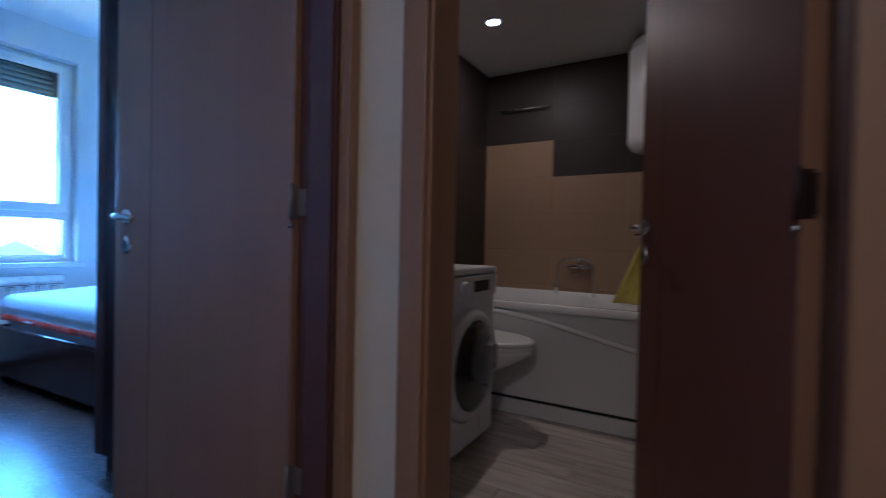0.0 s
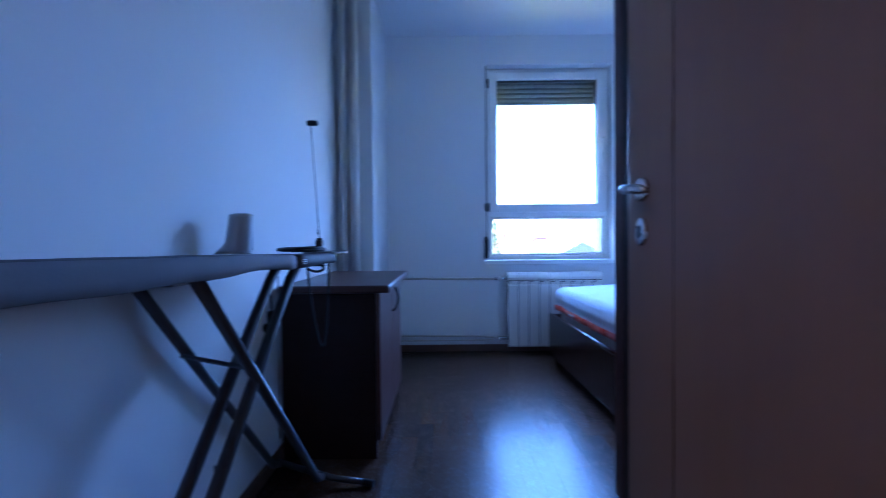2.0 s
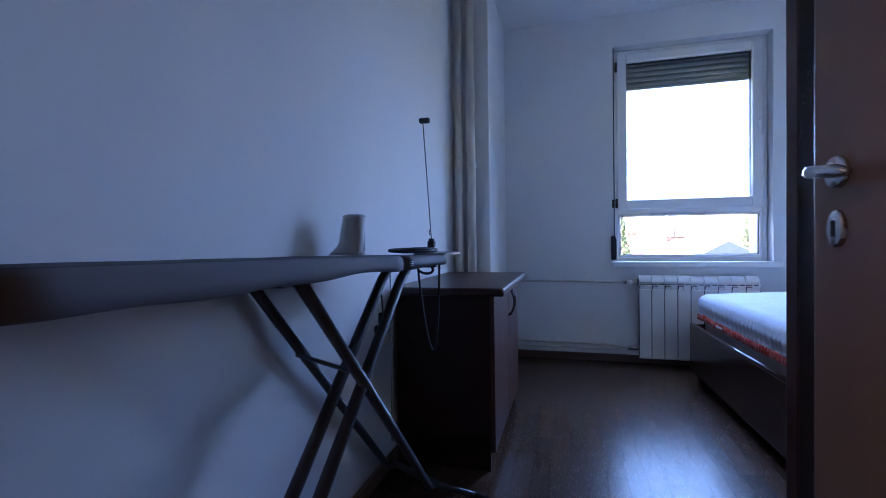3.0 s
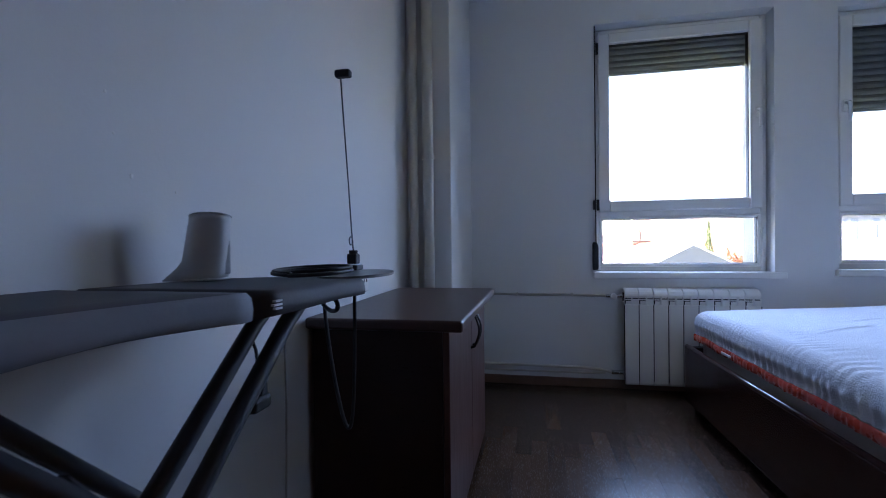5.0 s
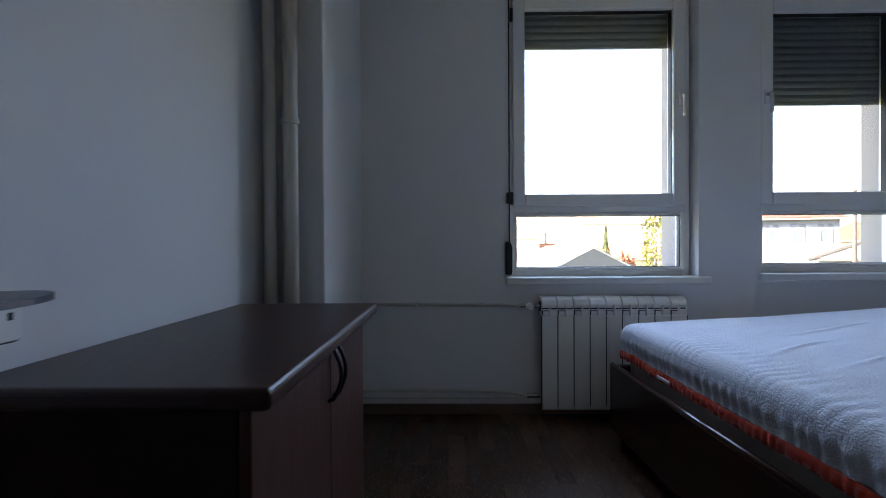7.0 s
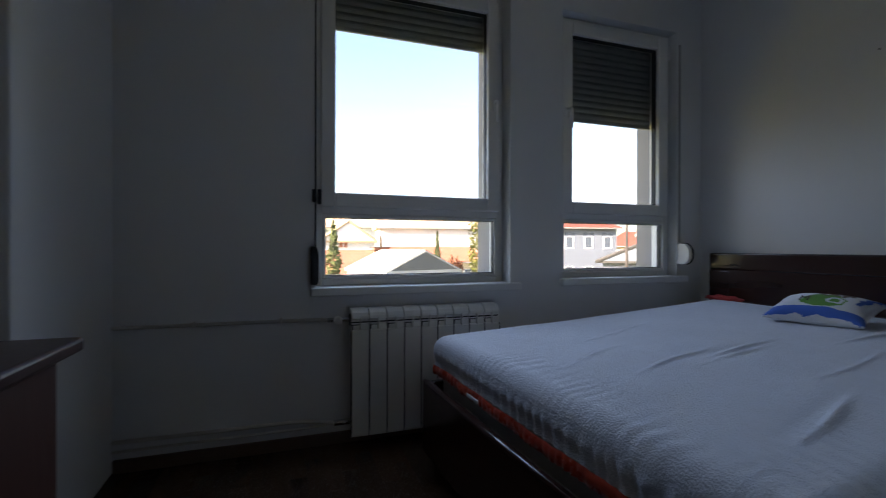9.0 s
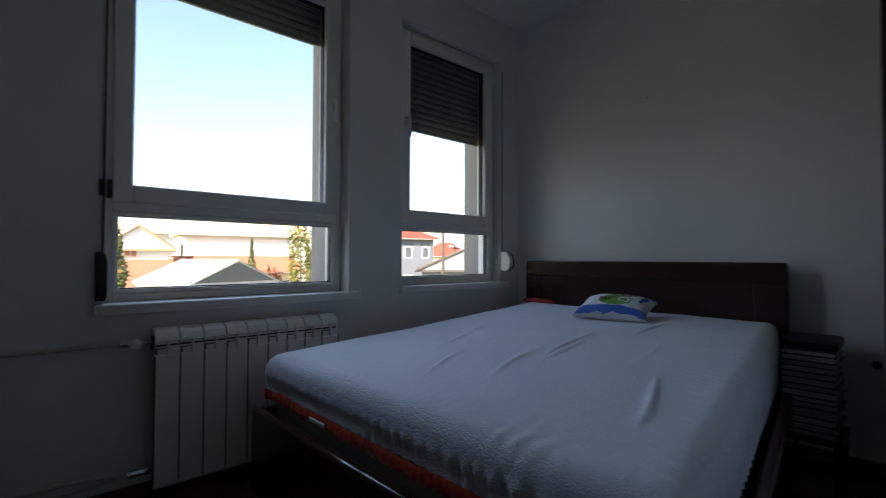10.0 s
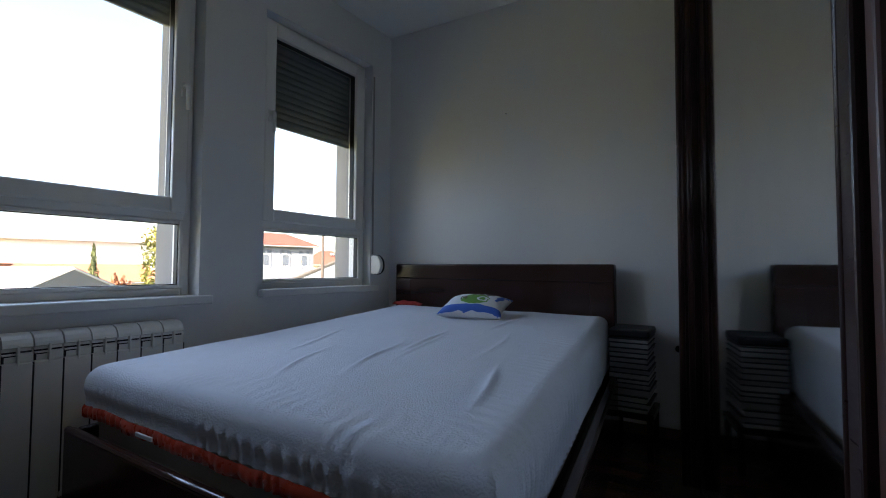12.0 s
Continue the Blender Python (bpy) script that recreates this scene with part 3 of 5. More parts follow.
def hinge(parent, x, y, z, wide=0.03, metal=None):
    metal = metal or HINGE
    part("hinge", tube([(x, y, z + 0.01), (x, y, z + 0.105)], 0.0065, 12), metal, parent, "dull metal hinge knuckle", True)
    part("hinge_cap", tube([(x, y, z - 0.012), (x, y, z - 0.0005)], 0.007, 12), STEEL, parent, "small nickel hinge cap", True)
    part("hinge_leaf", add_box(box((x - 0.003, y, z + 0.012), (x + 0.004, y + 0.027, z + 0.1), 0.001), (x + 0.0045, y + 0.022, z + 0.02), (x + wide, y + 0.026, z + 0.092), 0.001), metal, parent, "dull metal hinge plate")


bed_door = door_leaf("door_1", 0.741, DOOR, "brown veneered door standing open into the bedroom", 0.063)
for zz in (0.985, 0.24, 1.72):
    hinge(bed_door, 0.0, -0.045, zz)
bed_door.matrix_world = pose(3.372, 1.452, 0, 0, 0, 6.2)
bath_door = door_leaf("door_2", 0.70, BATHDOOR, "red-brown veneered door standing open into the bathroom", 0.04)
for zz in (0.985, 0.24, 1.72):
    hinge(bath_door, 0.0, -0.045, zz, 0.016, DOOR_EDGE)
bath_door.matrix_world = pose(4.50, 1.60, 0, 0, 0, -62)


# ---- wardrobe ----
def wardrobe():
    t = thing("wardrobe", 2.212, 1.456, 0, 8.4, "dark glossy wardrobe with rounded pilasters and a tall mirror door", "wardrobe")
    L, D, HH = 1.72, 0.42, 2.42
    part("carcass", box((0.035, 0.012, 0.06), (D, L, HH), 0.004), WENGE, t)
    part("plinth", box((0.05, 0.02, 0), (D - 0.02, L - 0.02, 0.059)), WENGE, t)
    part("mirror", box((0.0, 0.057, 0.12), (0.012, 1.625, HH - 0.06)), MIRROR, t, "tall clear mirror panel")
    part("mirror_backing", box((0.0125, 0.08, 0.10), (0.0345, 1.625, HH - 0.04)), WENGE, t)
    part("pilaster", box((-0.02, 0.0305, 0.061), (0.0345, 0.056, HH - 0.001), 0.004, 3), WENGE, t)
    part("edge_strip", box((-0.014, 0.012, 0.061), (0.0345, 0.030, HH - 0.001), 0.004, 3), CABFRONT, t, "reddish edge strip")
    part("bead", tube([(-0.0165, 0.056, 0.07), (-0.0165, 0.056, HH - 0.01)], 0.005, 12), WENGE, t, smooth=True)
    part("pilaster", box((-0.062, 1.626, 0.061), (0.0345, L, HH - 0.001), 0.012, 4), WENGE, t)
    for xx in (-0.053, -0.022):
        part("bead", tube([(xx, 1.623, 0.07), (xx, 1.623, HH - 0.01)], 0.011, 12), WENGE, t, smooth=True)
    part("bottom_rail", box((-0.006, 0.09, 0.061), (-0.0005, 1.62, 0.119), 0.002), WENGE, t)
    part("top_rail", box((-0.006, 0.09, HH - 0.06), (-0.0005, 1.62, HH - 0.001), 0.002), WENGE, t)
    return t


wardrobe()


# ---- sideboard ----
def sideboard():
    x0, x1, y0, y1, zt = 0.97, 1.865, SOUTH + 0.018, 0.69, 0.722
    t = thing("sideboard", label="dark mahogany two-door sideboard against the wall", category="sideboard")
    top = part("top", box((x0, y0, zt - 0.032), (x1, y1, zt), 0.009, 3), WENGE_TOP, t)
    bx0, bx1, by1 = x0 + 0.015, x1 - 0.045, y1 - 0.045
    part("side_panel", box((bx1 - 0.018, y0, 0), (bx1, by1 - 0.02, zt - 0.033), 0.002), WENGE, t)
    part("side_panel", box((bx0, y0, 0), (bx0 + 0.018, by1 - 0.02, zt - 0.033), 0.002), WENGE, t)
    part("body", box((bx0 + 0.0185, y0 + 0.003, 0.07), (bx1 - 0.0185, by1 - 0.022, zt - 0.034)), WENGE, t)
    part("plinth", box((bx0 + 0.0185, y0 + 0.01, 0), (bx1 - 0.0185, by1 - 0.05, 0.069)), WENGE, t)
    mid = (bx0 + bx1) / 2 - 0.015
    for a, b, hx in ((bx0, mid - 0.0015, mid - 0.022), (mid + 0.0015, bx1, mid + 0.022)):
        d = part("door", box((a, by1 - 0.019, 0.075), (b, by1, zt - 0.036), 0.003), CABFRONT, t, "reddish mahogany door")
        pts = [(hx, by1, 0.675), (hx, by1 + 0.012, 0.672)] + [(hx, by1 + 0.014 + 0.017 * math.sin(math.pi * k / 8), 0.67 - 0.115 * k / 8) for k in range(9)] + [(hx, by1 + 0.012, 0.553), (hx, by1, 0.55)]
        part("handle", tube(pts, 0.0048, 8), BLACKMETAL, d, "black bow handle", True)
    return t


sideboard()


# ---- bed ----
# The bed and its bedding stand a little askew: u runs along the headboard, v from the foot to the head.
BED = pose(0.115, 3.55, 0, 0, 0, 2)
MX0, MX1, MY0, MY1, MTOP = 0.050, 1.405, -1.835, -0.03, 0.627
LEAN = 0.11      # the worn frame is out of square: the foot has slid sideways along the wall


def askew(ob, x=0, y=0, z=0, rz=0):
    ob.matrix_world = BED @ pose(x, y, z, 0, 0, rz)
    return ob


def out_of_square(ob):
    """Slide every part of a thing sideways in step with its distance from the headboard."""
    for c in ob.children_recursive:
        for v in c.data.vertices:
            v.co.x -= LEAN * (0.5 + 0.62 * max(0.0, v.co.x) / 1.45) * min(0.0, v.co.y)
    return ob



def bed():
    t = thing("bed", label="dark wooden double bed frame with a low panelled headboard", category="bed")
    askew(t)
    fx0, fx1, fy0 = 0.035, 1.46, -1.885
    foot = part("footboard", box((fx0, fy0, 0.05), (fx1, fy0 + 0.035, 0.355), 0.012, 4), BEDWOOD, t)
    part("edge_bead", tube([(fx0 + 0.006, fy0 + 0.012, 0.349), (fx1 - 0.006, fy0 + 0.012, 0.349)], 0.011, 14), BEDWOOD, foot, smooth=True)
    for a in (fx0, fx1 - 0.035):
        part("side_rail", box((a, fy0 + 0.036, 0.07), (a + 0.035, -0.01, 0.35), 0.010, 3), BEDWOOD, t)
    part("base_panel", box((fx0 + 0.036, fy0 + 0.036, 0.2), (fx1 - 0.036, -0.01, 0.28)), BEDWOOD, t)
    for a, b in ((fx0 + 0.03, fy0 + 0.04), (fx1 - 0.09, fy0 + 0.04), (fx0 + 0.03, -0.15), (fx1 - 0.09, -0.15)):
        part("leg", box((a, b, 0), (a + 0.06, b + 0.06, 0.199), 0.004), BEDWOOD, t)
    hx0, hx1, hy, hz = 0.0, 1.435, 0.0, 0.892
    hb = part("headboard", box((hx0, hy + 0.006, 0.1), (hx1, hy + 0.06, hz - 0.02), 0.006), BEDWOOD, t)
    part("top_rail", box((hx0, hy, hz - 0.1), (hx1, hy + 0.062, hz), 0.012, 4), BEDWOOD, hb)
    for a, b in ((hx0, hx0 + 0.13), (hx1 - 0.13, hx1)):
        part("stile", box((a, hy + 0.001, 0.0), (b, hy + 0.061, hz - 0.101), 0.008, 3), BEDWOOD, hb)
    part("lower_rail", box((hx0 + 0.131, hy + 0.002, 0.3), (hx1 - 0.131, hy + 0.06, 0.62), 0.006), BEDWOOD, hb)
    return t


out_of_square(bed())


def rounded_slab(x0, x1, y0, y1, z0, z1, r, nx, ny, lift):
    """A soft slab: a grid over the top, rolled over the edges and down the sides."""
    bm = bmesh.new()
    def fall(u, lo, hi):
        d = min(u - lo, hi - u)
        return r - math.sqrt(max(0, r * r - (r - d) ** 2)) if d < r else 0
    def spread(lo, hi, n):
        edge = [r * (1 - math.cos(math.pi / 2 * k / 6)) for k in range(6)]
        mid = [lo + r + (hi - lo - 2 * r) * k / n for k in range(n + 1)]
        return [lo + e for e in edge] + mid + [hi - e for e in reversed(edge)]
    xs, ys = spread(x0, x1, nx), spread(y0, y1, ny)
    g = [[bm.verts.new((x, y, z1 - max(fall(x, x0, x1), fall(y, y0, y1)) + lift(x, y))) for y in ys] for x in xs]
    for i in range(len(xs) - 1):
        for j in range(len(ys) - 1):
            bm.faces.new((g[i][j], g[i + 1][j], g[i + 1][j + 1], g[i][j + 1]))
    # sides, with gathers hanging down from the rolled edge
    loop = [g[i][0] for i in range(len(xs))] + [g[-1][j] for j in range(1, len(ys))] + [g[i][-1] for i in range(len(xs) - 2, -1, -1)] + [g[0][j] for j in range(len(ys) - 2, 0, -1)]
    prev = loop
    cx, cy = (x0 + x1) / 2, (y0 + y1) / 2
    for k in range(1, 7):
        row = []
        for v in loop:
            d = Vector((max(x0 + r - v.co.x, 0) * -1 + max(v.co.x - x1 + r, 0), max(y0 + r - v.co.y, 0) * -1 + max(v.co.y - y1 + r, 0), 0))
            d = d.normalized() if d.length > 1e-6 else Vector((0, 0, 0))
            s_ = v.co.x + v.co.y
            wave = (0.0028 + 0.0045 * noise.noise((v.co.x * 4, v.co.y * 4, 2))) * math.sin(s_ * 140 + 6 * noise.noise((v.co.x * 9, v.co.y * 9, 0))) * min(1, k / 2)
            low = z0 - 0.06 * max(0.0, min(1.0, (v.co.x - x1 + r) / r))
            z = v.co.z + (low - v.co.z) * k / 6
            row.append(bm.verts.new((v.co.x + d.x * (wave + 0.004 * math.sin(k)), v.co.y + d.y * (wave + 0.004 * math.sin(k)), z)))
        for a in range(len(loop)):
            b = (a + 1) % len(loop)
            bm.faces.new((prev[a], row[a], row[b], prev[b]))
        prev = row
    bmesh.ops.recalc_face_normals(bm, faces=bm.faces)
    return bm


def sheet_lift(x, y):
    z = -0.083 * (MY1 - y) / (MY1 - MY0) + 0.006 * noise.noise((x * 2.2, y * 1.7, 0.3)) + 0.003 * noise.noise((x * 7, y * 5, 1.7))
    for cx, cy, ang, ln, amp in ((0.825, -0.98, 96, 0.16, 0.012), (0.985, -0.50, 88, 0.16, 0.009), (1.235, -1.41, 96, 0.15, 0.013), (0.635, -1.47, 107, 0.13, 0.009),
                                 (0.80, -1.30, 102, 0.16, 0.011), (0.86, -1.07, 97, 0.18, 0.008), (0.42, -1.15, 100, 0.2, 0.006), (1.10, -0.95, 92, 0.2, 0.005)):
        a = radians(ang)
        u = (x - cx) * math.cos(a) + (y - cy) * math.sin(a)
        v = -(x - cx) * math.sin(a) + (y - cy) * math.cos(a)
        z += 0.8 * amp * math.exp(-(u / ln) ** 2 - ((v + 0.012 * math.sin(u * 9 + cx * 7)) / 0.010) ** 2)
        z -= amp * 0.22 * math.exp(-(u / ln) ** 2 - ((v - 0.026) / 0.018) ** 2)
    # fine puckers running in from the gathered edges
    edge = min(y - MY0, MX1 - x)
    if edge < 0.22:
        s_ = x if y - MY0 < MX1 - x else y
        z += 0.0022 * (1 - edge / 0.22) * math.sin(s_ * 150 + 7 * noise.noise((x * 6, y * 6, 4))) * (0.5 + noise.noise((x * 5, y * 5, 8)))
    return z


m = thing("mattress", label="beige quilted mattress lying in the bed frame", category="mattress")
askew(m)
part("core", rounded_slab(MX0 + 0.03, MX1 - 0.03, MY0 + 0.03, MY1 - 0.005, 0.282, 0.56, 0.03, 8, 8, lambda x, y: -0.06 * (MY1 - y) / (MY1 - MY0)), MATTRESS, m, smooth=True)
for zz in (0.31,):
    for a_, b_ in (((MX0 + 0.04, MY0 + 0.028), (MX1 - 0.04, MY0 + 0.028)), ((MX0 + 0.028, MY0 + 0.04), (MX0 + 0.028, MY1 - 0.03)), ((MX1 - 0.028, MY0 + 0.04), (MX1 - 0.028, MY1 - 0.03))):
        part("piping", tube([(*a_, zz), (*b_, zz)], 0.005, 8), MATTRESS, m, smooth=True)
sh = thing("fitted_sheet", label="white terry fitted sheet with an orange satin hem over the mattress", category="sheet")
askew(sh)
part("cloth", rounded_slab(MX0, MX1, MY0, MY1, 0.42, MTOP, 0.055, 200, 270, sheet_lift), SHEET, sh, smooth=True)
bm = bmesh.new()


def hem(bm, pts):
    """A gathered satin band hanging below the sheet's edge."""
    rows = []
    for i, (x, y, nx, ny) in enumerate(pts):
        s_ = 0.005 * i
        wob = (0.001 + 0.0035 * noise.noise((s_ * 9, 9, 0))) * math.sin(s_ * 230 + 9 * noise.noise((s_ * 7, 3, 0))) + 0.004 * noise.noise((s_ * 17, 0, 0))
        drop = 0.009 * noise.noise((s_ * 5, 5, 0)) + 0.003 * noise.noise((s_ * 30, 2, 0)) - 0.075 * (MY1 - y) / (MY1 - MY0) + 0.036
        rows.append([bm.verts.new((x + nx * (off + wob * w), y + ny * (off + wob * w), z + drop)) for off, w, z in ((0.003, 0.3, 0.460), (0.0075, 1, 0.452), (0.008, 1.2, 0.436), (0.006, 1.4, 0.424), (-0.004, 0.3, 0.423))])
    for a, b in zip(rows, rows[1:]):
        for k in range(4):
            bm.faces.new((a[k], a[k + 1], b[k + 1], b[k]))


line = [(MX0, MY1 - 0.05 - 0.005 * k, -1, 0) for k in range(351)]
line += [(MX0 + 0.005 * k, MY0, 0, -1) for k in range(1, 272)]
line += [(MX1, MY0 + 0.005 * k, 1, 0) for k in range(1, 14)]
hem(bm, line)
bmesh.ops.recalc_face_normals(bm, faces=bm.faces)
part("hem", bm, TRIM, sh, "gathered orange satin hem", True)
part("label_tag", box((0.40, MY0 - 0.022, 0.40), (0.48, MY0 - 0.016, 0.412), 0.002), PILW, sh, "small white care label")
for cloth in (m, sh):
    out_of_square(cloth)
pj = thing("red_cloth", label="crumpled red cloth at the head of the bed", category="cloth")
askew(pj)
bm = bmesh.new()
bmesh.ops.create_icosphere(bm, subdivisions=4, radius=1)
for v in bm.verts:
    n_ = noise.noise(v.co * 2.3)
    v.co = Vector((0.14 + v.co.x * (0.11 + 0.03 * n_), -0.06 + v.co.y * (0.03 + 0.01 * n_), 0.63 + max(-0.3, v.co.z) * (0.018 + 0.012 * n_)))
part("folds", bm, mat("red_cotton", (0.45, 0.04, 0.03), 0.9, bump=0.5), pj, smooth=True)


def pillow():
    t = thing("small_pillow", label="small white cushion with blue and green print on the bed", category="pillow")
    bm = bmesh.new()
    n = 150
    g = []
    for i in range(n + 1):
        row = []
        for j in range(n + 1):
            u, v = 2 * i / n - 1, 2 * j / n - 1
            row.append((u, v))
        g.append(row)
    def top(u, v, s):
        e = max(0.0, (1 - u * u)) ** 0.42 * max(0.0, (1 - v * v)) ** 0.42
        pin = 1 - 0.10 * (1 - u * u) * (v * v) - 0.0
        pin2 = 1 - 0.10 * (1 - v * v) * (u * u)
        return Vector((u * 0.19 * pin2, v * 0.13 * pin, s * 0.070 * e * (1 if s > 0 else 0.55) + 0.003 * noise.noise((u * 3, v * 3, s))))
    for s in (1, -1):
        vs = [[bm.verts.new(top(u, v, s)) for u, v in row] for row in g]
        for i in range(n):
            for j in range(n):
                f = bm.faces.new((vs[i][j], vs[i + 1][j], vs[i + 1][j + 1], vs[i][j + 1]))
                u, v = 2 * (i + 0.5) / n - 1, 2 * (j + 0.5) / n - 1
                k = 0
                w1 = 0.10 * noise.noise((u * 4, v * 4, 3)) + 0.05 * noise.noise((u * 11, v * 11, 5))
                if -0.96 < v + 0.5 * w1 < -0.62 or (v + w1 > 0.80 and u < 0.25) or (0.70 < u - 0.25 * v * v + w1 < 0.82 and v > -0.1):
                    k = 1
                if (u - 0.08 + w1) ** 2 / 0.20 + (v + 0.12 + w1) ** 2 / 0.22 < 1:
                    k = 2
                if 0.10 < math.hypot(u - 0.30, (v + 0.12) * 0.8) + 0.6 * w1 < 0.18:
                    k = 0
                if (u - 0.22 - w1) ** 2 / 0.14 + (v - 0.50 + w1) ** 2 / 0.08 < 1 and noise.noise((u * 9, v * 9, 1)) > -0.25:
                    k = 3
                f.material_index = k if s > 0 else 0
    bmesh.ops.remove_doubles(bm, verts=bm.verts, dist=0.0005)
    bmesh.ops.recalc_face_normals(bm, faces=bm.faces)
    part("cushion", bm, (PILW, PILB, PILG, PILK), t, smooth=True)
    cu = bpy.data.curves.new("printed_letter", "FONT")
    cu.body, cu.size, cu.extrude = "M", 0.055, 0.0012
    me = bpy.data.meshes.new_from_object(new("letter_source", cu))
    bpy.data.objects.remove(bpy.data.objects["letter_source"])
    me.materials.append(PILK)
    lt = new("printed_letter", me)
    lt.parent = t
    lt.matrix_local = pose(-0.07, -0.045, 0.0672, 8, -6, 0)
    return t


pl = pillow()
pl.matrix_world = BED @ pose(0.79, -0.33, 0.655, 17, 0, 8) @ Matrix.Scale(0.93, 4)


# ---- magazines beside the bed ----
def stack():
    st = askew(thing("low_stool", label="low dark wooden stool carrying the magazines", category="stool"))
    part("seat", box((1.435, -0.20, 0.17), (1.64, 0.05, 0.198), 0.004), BEDWOOD, st)
    for a in (1.44, 1.61):
        for b in (-0.195, 0.02):
            part("leg", box((a, b, 0), (a + 0.025, b + 0.025, 0.169), 0.003), BEDWOOD, st)
    z = 0.199
    rnd = random.Random(4)
    while z < 0.535:
        h = rnd.uniform(0.018, 0.036)
        dx, dy, w = rnd.uniform(-0.003, 0.003), rnd.uniform(-0.005, 0.005), rnd.uniform(0.165, 0.176)
        b = askew(thing("magazine_pile", label="thick bundle of magazines with a dark cover", category="magazines", group="magazines beside the bed"), 1.447 + dx, -0.19 + dy, z, rnd.uniform(-1, 1))
        part("page_block", box((0.0, 0.0, 0.0), (w, 0.23, h - 0.007), 0.001), PAPER, b)
        part("cover", box((-0.003, -0.003, h - 0.0068), (w + 0.003, 0.233, h - 0.0005), 0.001), DARKCOVER, b)
        z += h
    b = askew(thing("dark_box", label="flat black box on top of the magazines", category="box"), 1.44, -0.19, z)
    part("case", box((0, 0, 0), (0.185, 0.235, 0.04), 0.012, 3), BLACKPLASTIC, b)


stack()
so = askew(thing("wall_socket", label="dark round wall socket low on the wall", category="socket"), 1.72, 0.138, 0.46)
part("plate", spin([(0.017, 0), (0.017, 0.006), (0.013, 0.01), (0.0, 0.0101)], 20), DARKCOVER, so, smooth=True).matrix_local = pose(0, 0, 0, 90, 0, 0)
nl = askew(thing("wall_nail", label="small dark nail in the wall", category="nail"), 0.78, 0.105, 1.83)
part("shank", tube([(0, 0, 0), (0, -0.012, 0.002)], 0.003, 8), BLACKMETAL, nl)


# ---- ironing board ----
def ironing_board():
    t = thing("ironing_board", label="ironing board with a grey cover standing along the wall", category="ironing board")
    zt = 0.866
    # outline: wide and rounded at the iron rest, narrowing towards the door
    def front(x):
        return 0.572 - 0.115 * (x - 2.3)
    def back(x):
        return 0.243 + 0.13 * max(0.0, 1 - (x - 1.97) / 0.5) ** 2
    def half(x):
        w = (front(x) - back(x)) / 2
        if x < 2.29:
            w *= math.sqrt(max(0, 1 - ((2.29 - x) / 0.11) ** 2.6))
        if x > 3.22:
            w *= math.sqrt(max(0, 1 - ((x - 3.22) / 0.10) ** 4))
        return w
    def yc(x):
        return (front(x) + back(x)) / 2
    xs = [2.1805 + 0.009 * k for k in range(13)] + [2.31 + 0.03 * k for k in range(31)] + [3.235 + 0.01 * k for k in range(9)]
    def pad(x_lo, x_hi, z0, z1, grow, sag):
        bm = bmesh.new()
        sel = [x for x in xs if x_lo <= x <= x_hi]
        rows = []
        for x in sel:
            w, c = half(x) + grow, yc(x)
            rg = []
            for u, v in ((-1, 0.35), (-0.985, 0.8), (-0.94, 1), (-0.5, 1), (0, 1), (0.5, 1), (0.94, 1), (0.985, 0.8), (1, 0.35), (0.99, 0), (0.9, -0.12), (-0.9, -0.12), (-0.99, 0)):
                dz = sag * noise.noise((x * 5, u, 3)) * (1 if v < 0.2 else 0.12)
                lift = 0.02 * (x - 2.35)
                deep = 1 + 0.4 * max(0.0, min(1.0, (x - 2.6) / 0.5))
                rg.append(bm.verts.new((x, c + u * w, z1 + lift - (z1 - z0) * (1 - v) * deep + dz)))
            rows.append(rg)
        m_ = len(rows[0])
        for a, b in zip(rows, rows[1:]):
            for k in range(m_):
                bm.faces.new((a[k], a[(k + 1) % m_], b[(k + 1) % m_], b[k]))
        bm.faces.new(rows[0])
        bm.faces.new(list(reversed(rows[-1])))
        bmesh.ops.recalc_face_normals(bm, faces=bm.faces)
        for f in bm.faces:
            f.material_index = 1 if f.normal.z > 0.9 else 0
        return bm
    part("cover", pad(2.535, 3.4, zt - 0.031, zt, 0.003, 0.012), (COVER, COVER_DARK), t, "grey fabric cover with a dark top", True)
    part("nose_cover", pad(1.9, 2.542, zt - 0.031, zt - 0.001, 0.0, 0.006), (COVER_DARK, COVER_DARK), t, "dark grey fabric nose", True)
    bm = bmesh.new()
    for k in range(3):
        add_box(bm, (2.495, 0.547, zt - 0.013 - 0.005 * k), (2.51 + 0.004 * (k % 2), 0.5520, zt - 0.0105 - 0.005 * k))
    part("printed_mark", bm, PILW, t, "small white printed mark")
    # iron rest plate at the nose
    out = [(2.13 + 0.125 * math.cos(q), 0.508 + 0.070 * math.sin(q)) for q in (2 * math.pi * k / 28 for k in range(28))]
    bm = extrude_outline(out, 0.006, "z")
    for v in bm.verts:
        v.co.z += zt - 0.005
    part("iron_rest", bm, REST, t, "thin metal iron rest at the nose")
    part("socket_box", box((1.985, 0.425, zt - 0.055), (2.035, 0.474, zt - 0.0055), 0.004), BLACKPLASTIC, t, "black extension socket under the rest")
    sf = part("socket_face", box((1.988, 0.4742, zt - 0.052), (2.032, 0.479, zt - 0.009), 0.002), PVC, t, "pale socket face")
    for xx in (2.002, 2.018):
        part("socket_hole", box((xx - 0.003, 0.4788, zt - 0.03), (xx + 0.003, 0.4795, zt - 0.022), 0.0002), GASKET_AND_GAP, sf)
    # legs
    zb = zt - 0.043
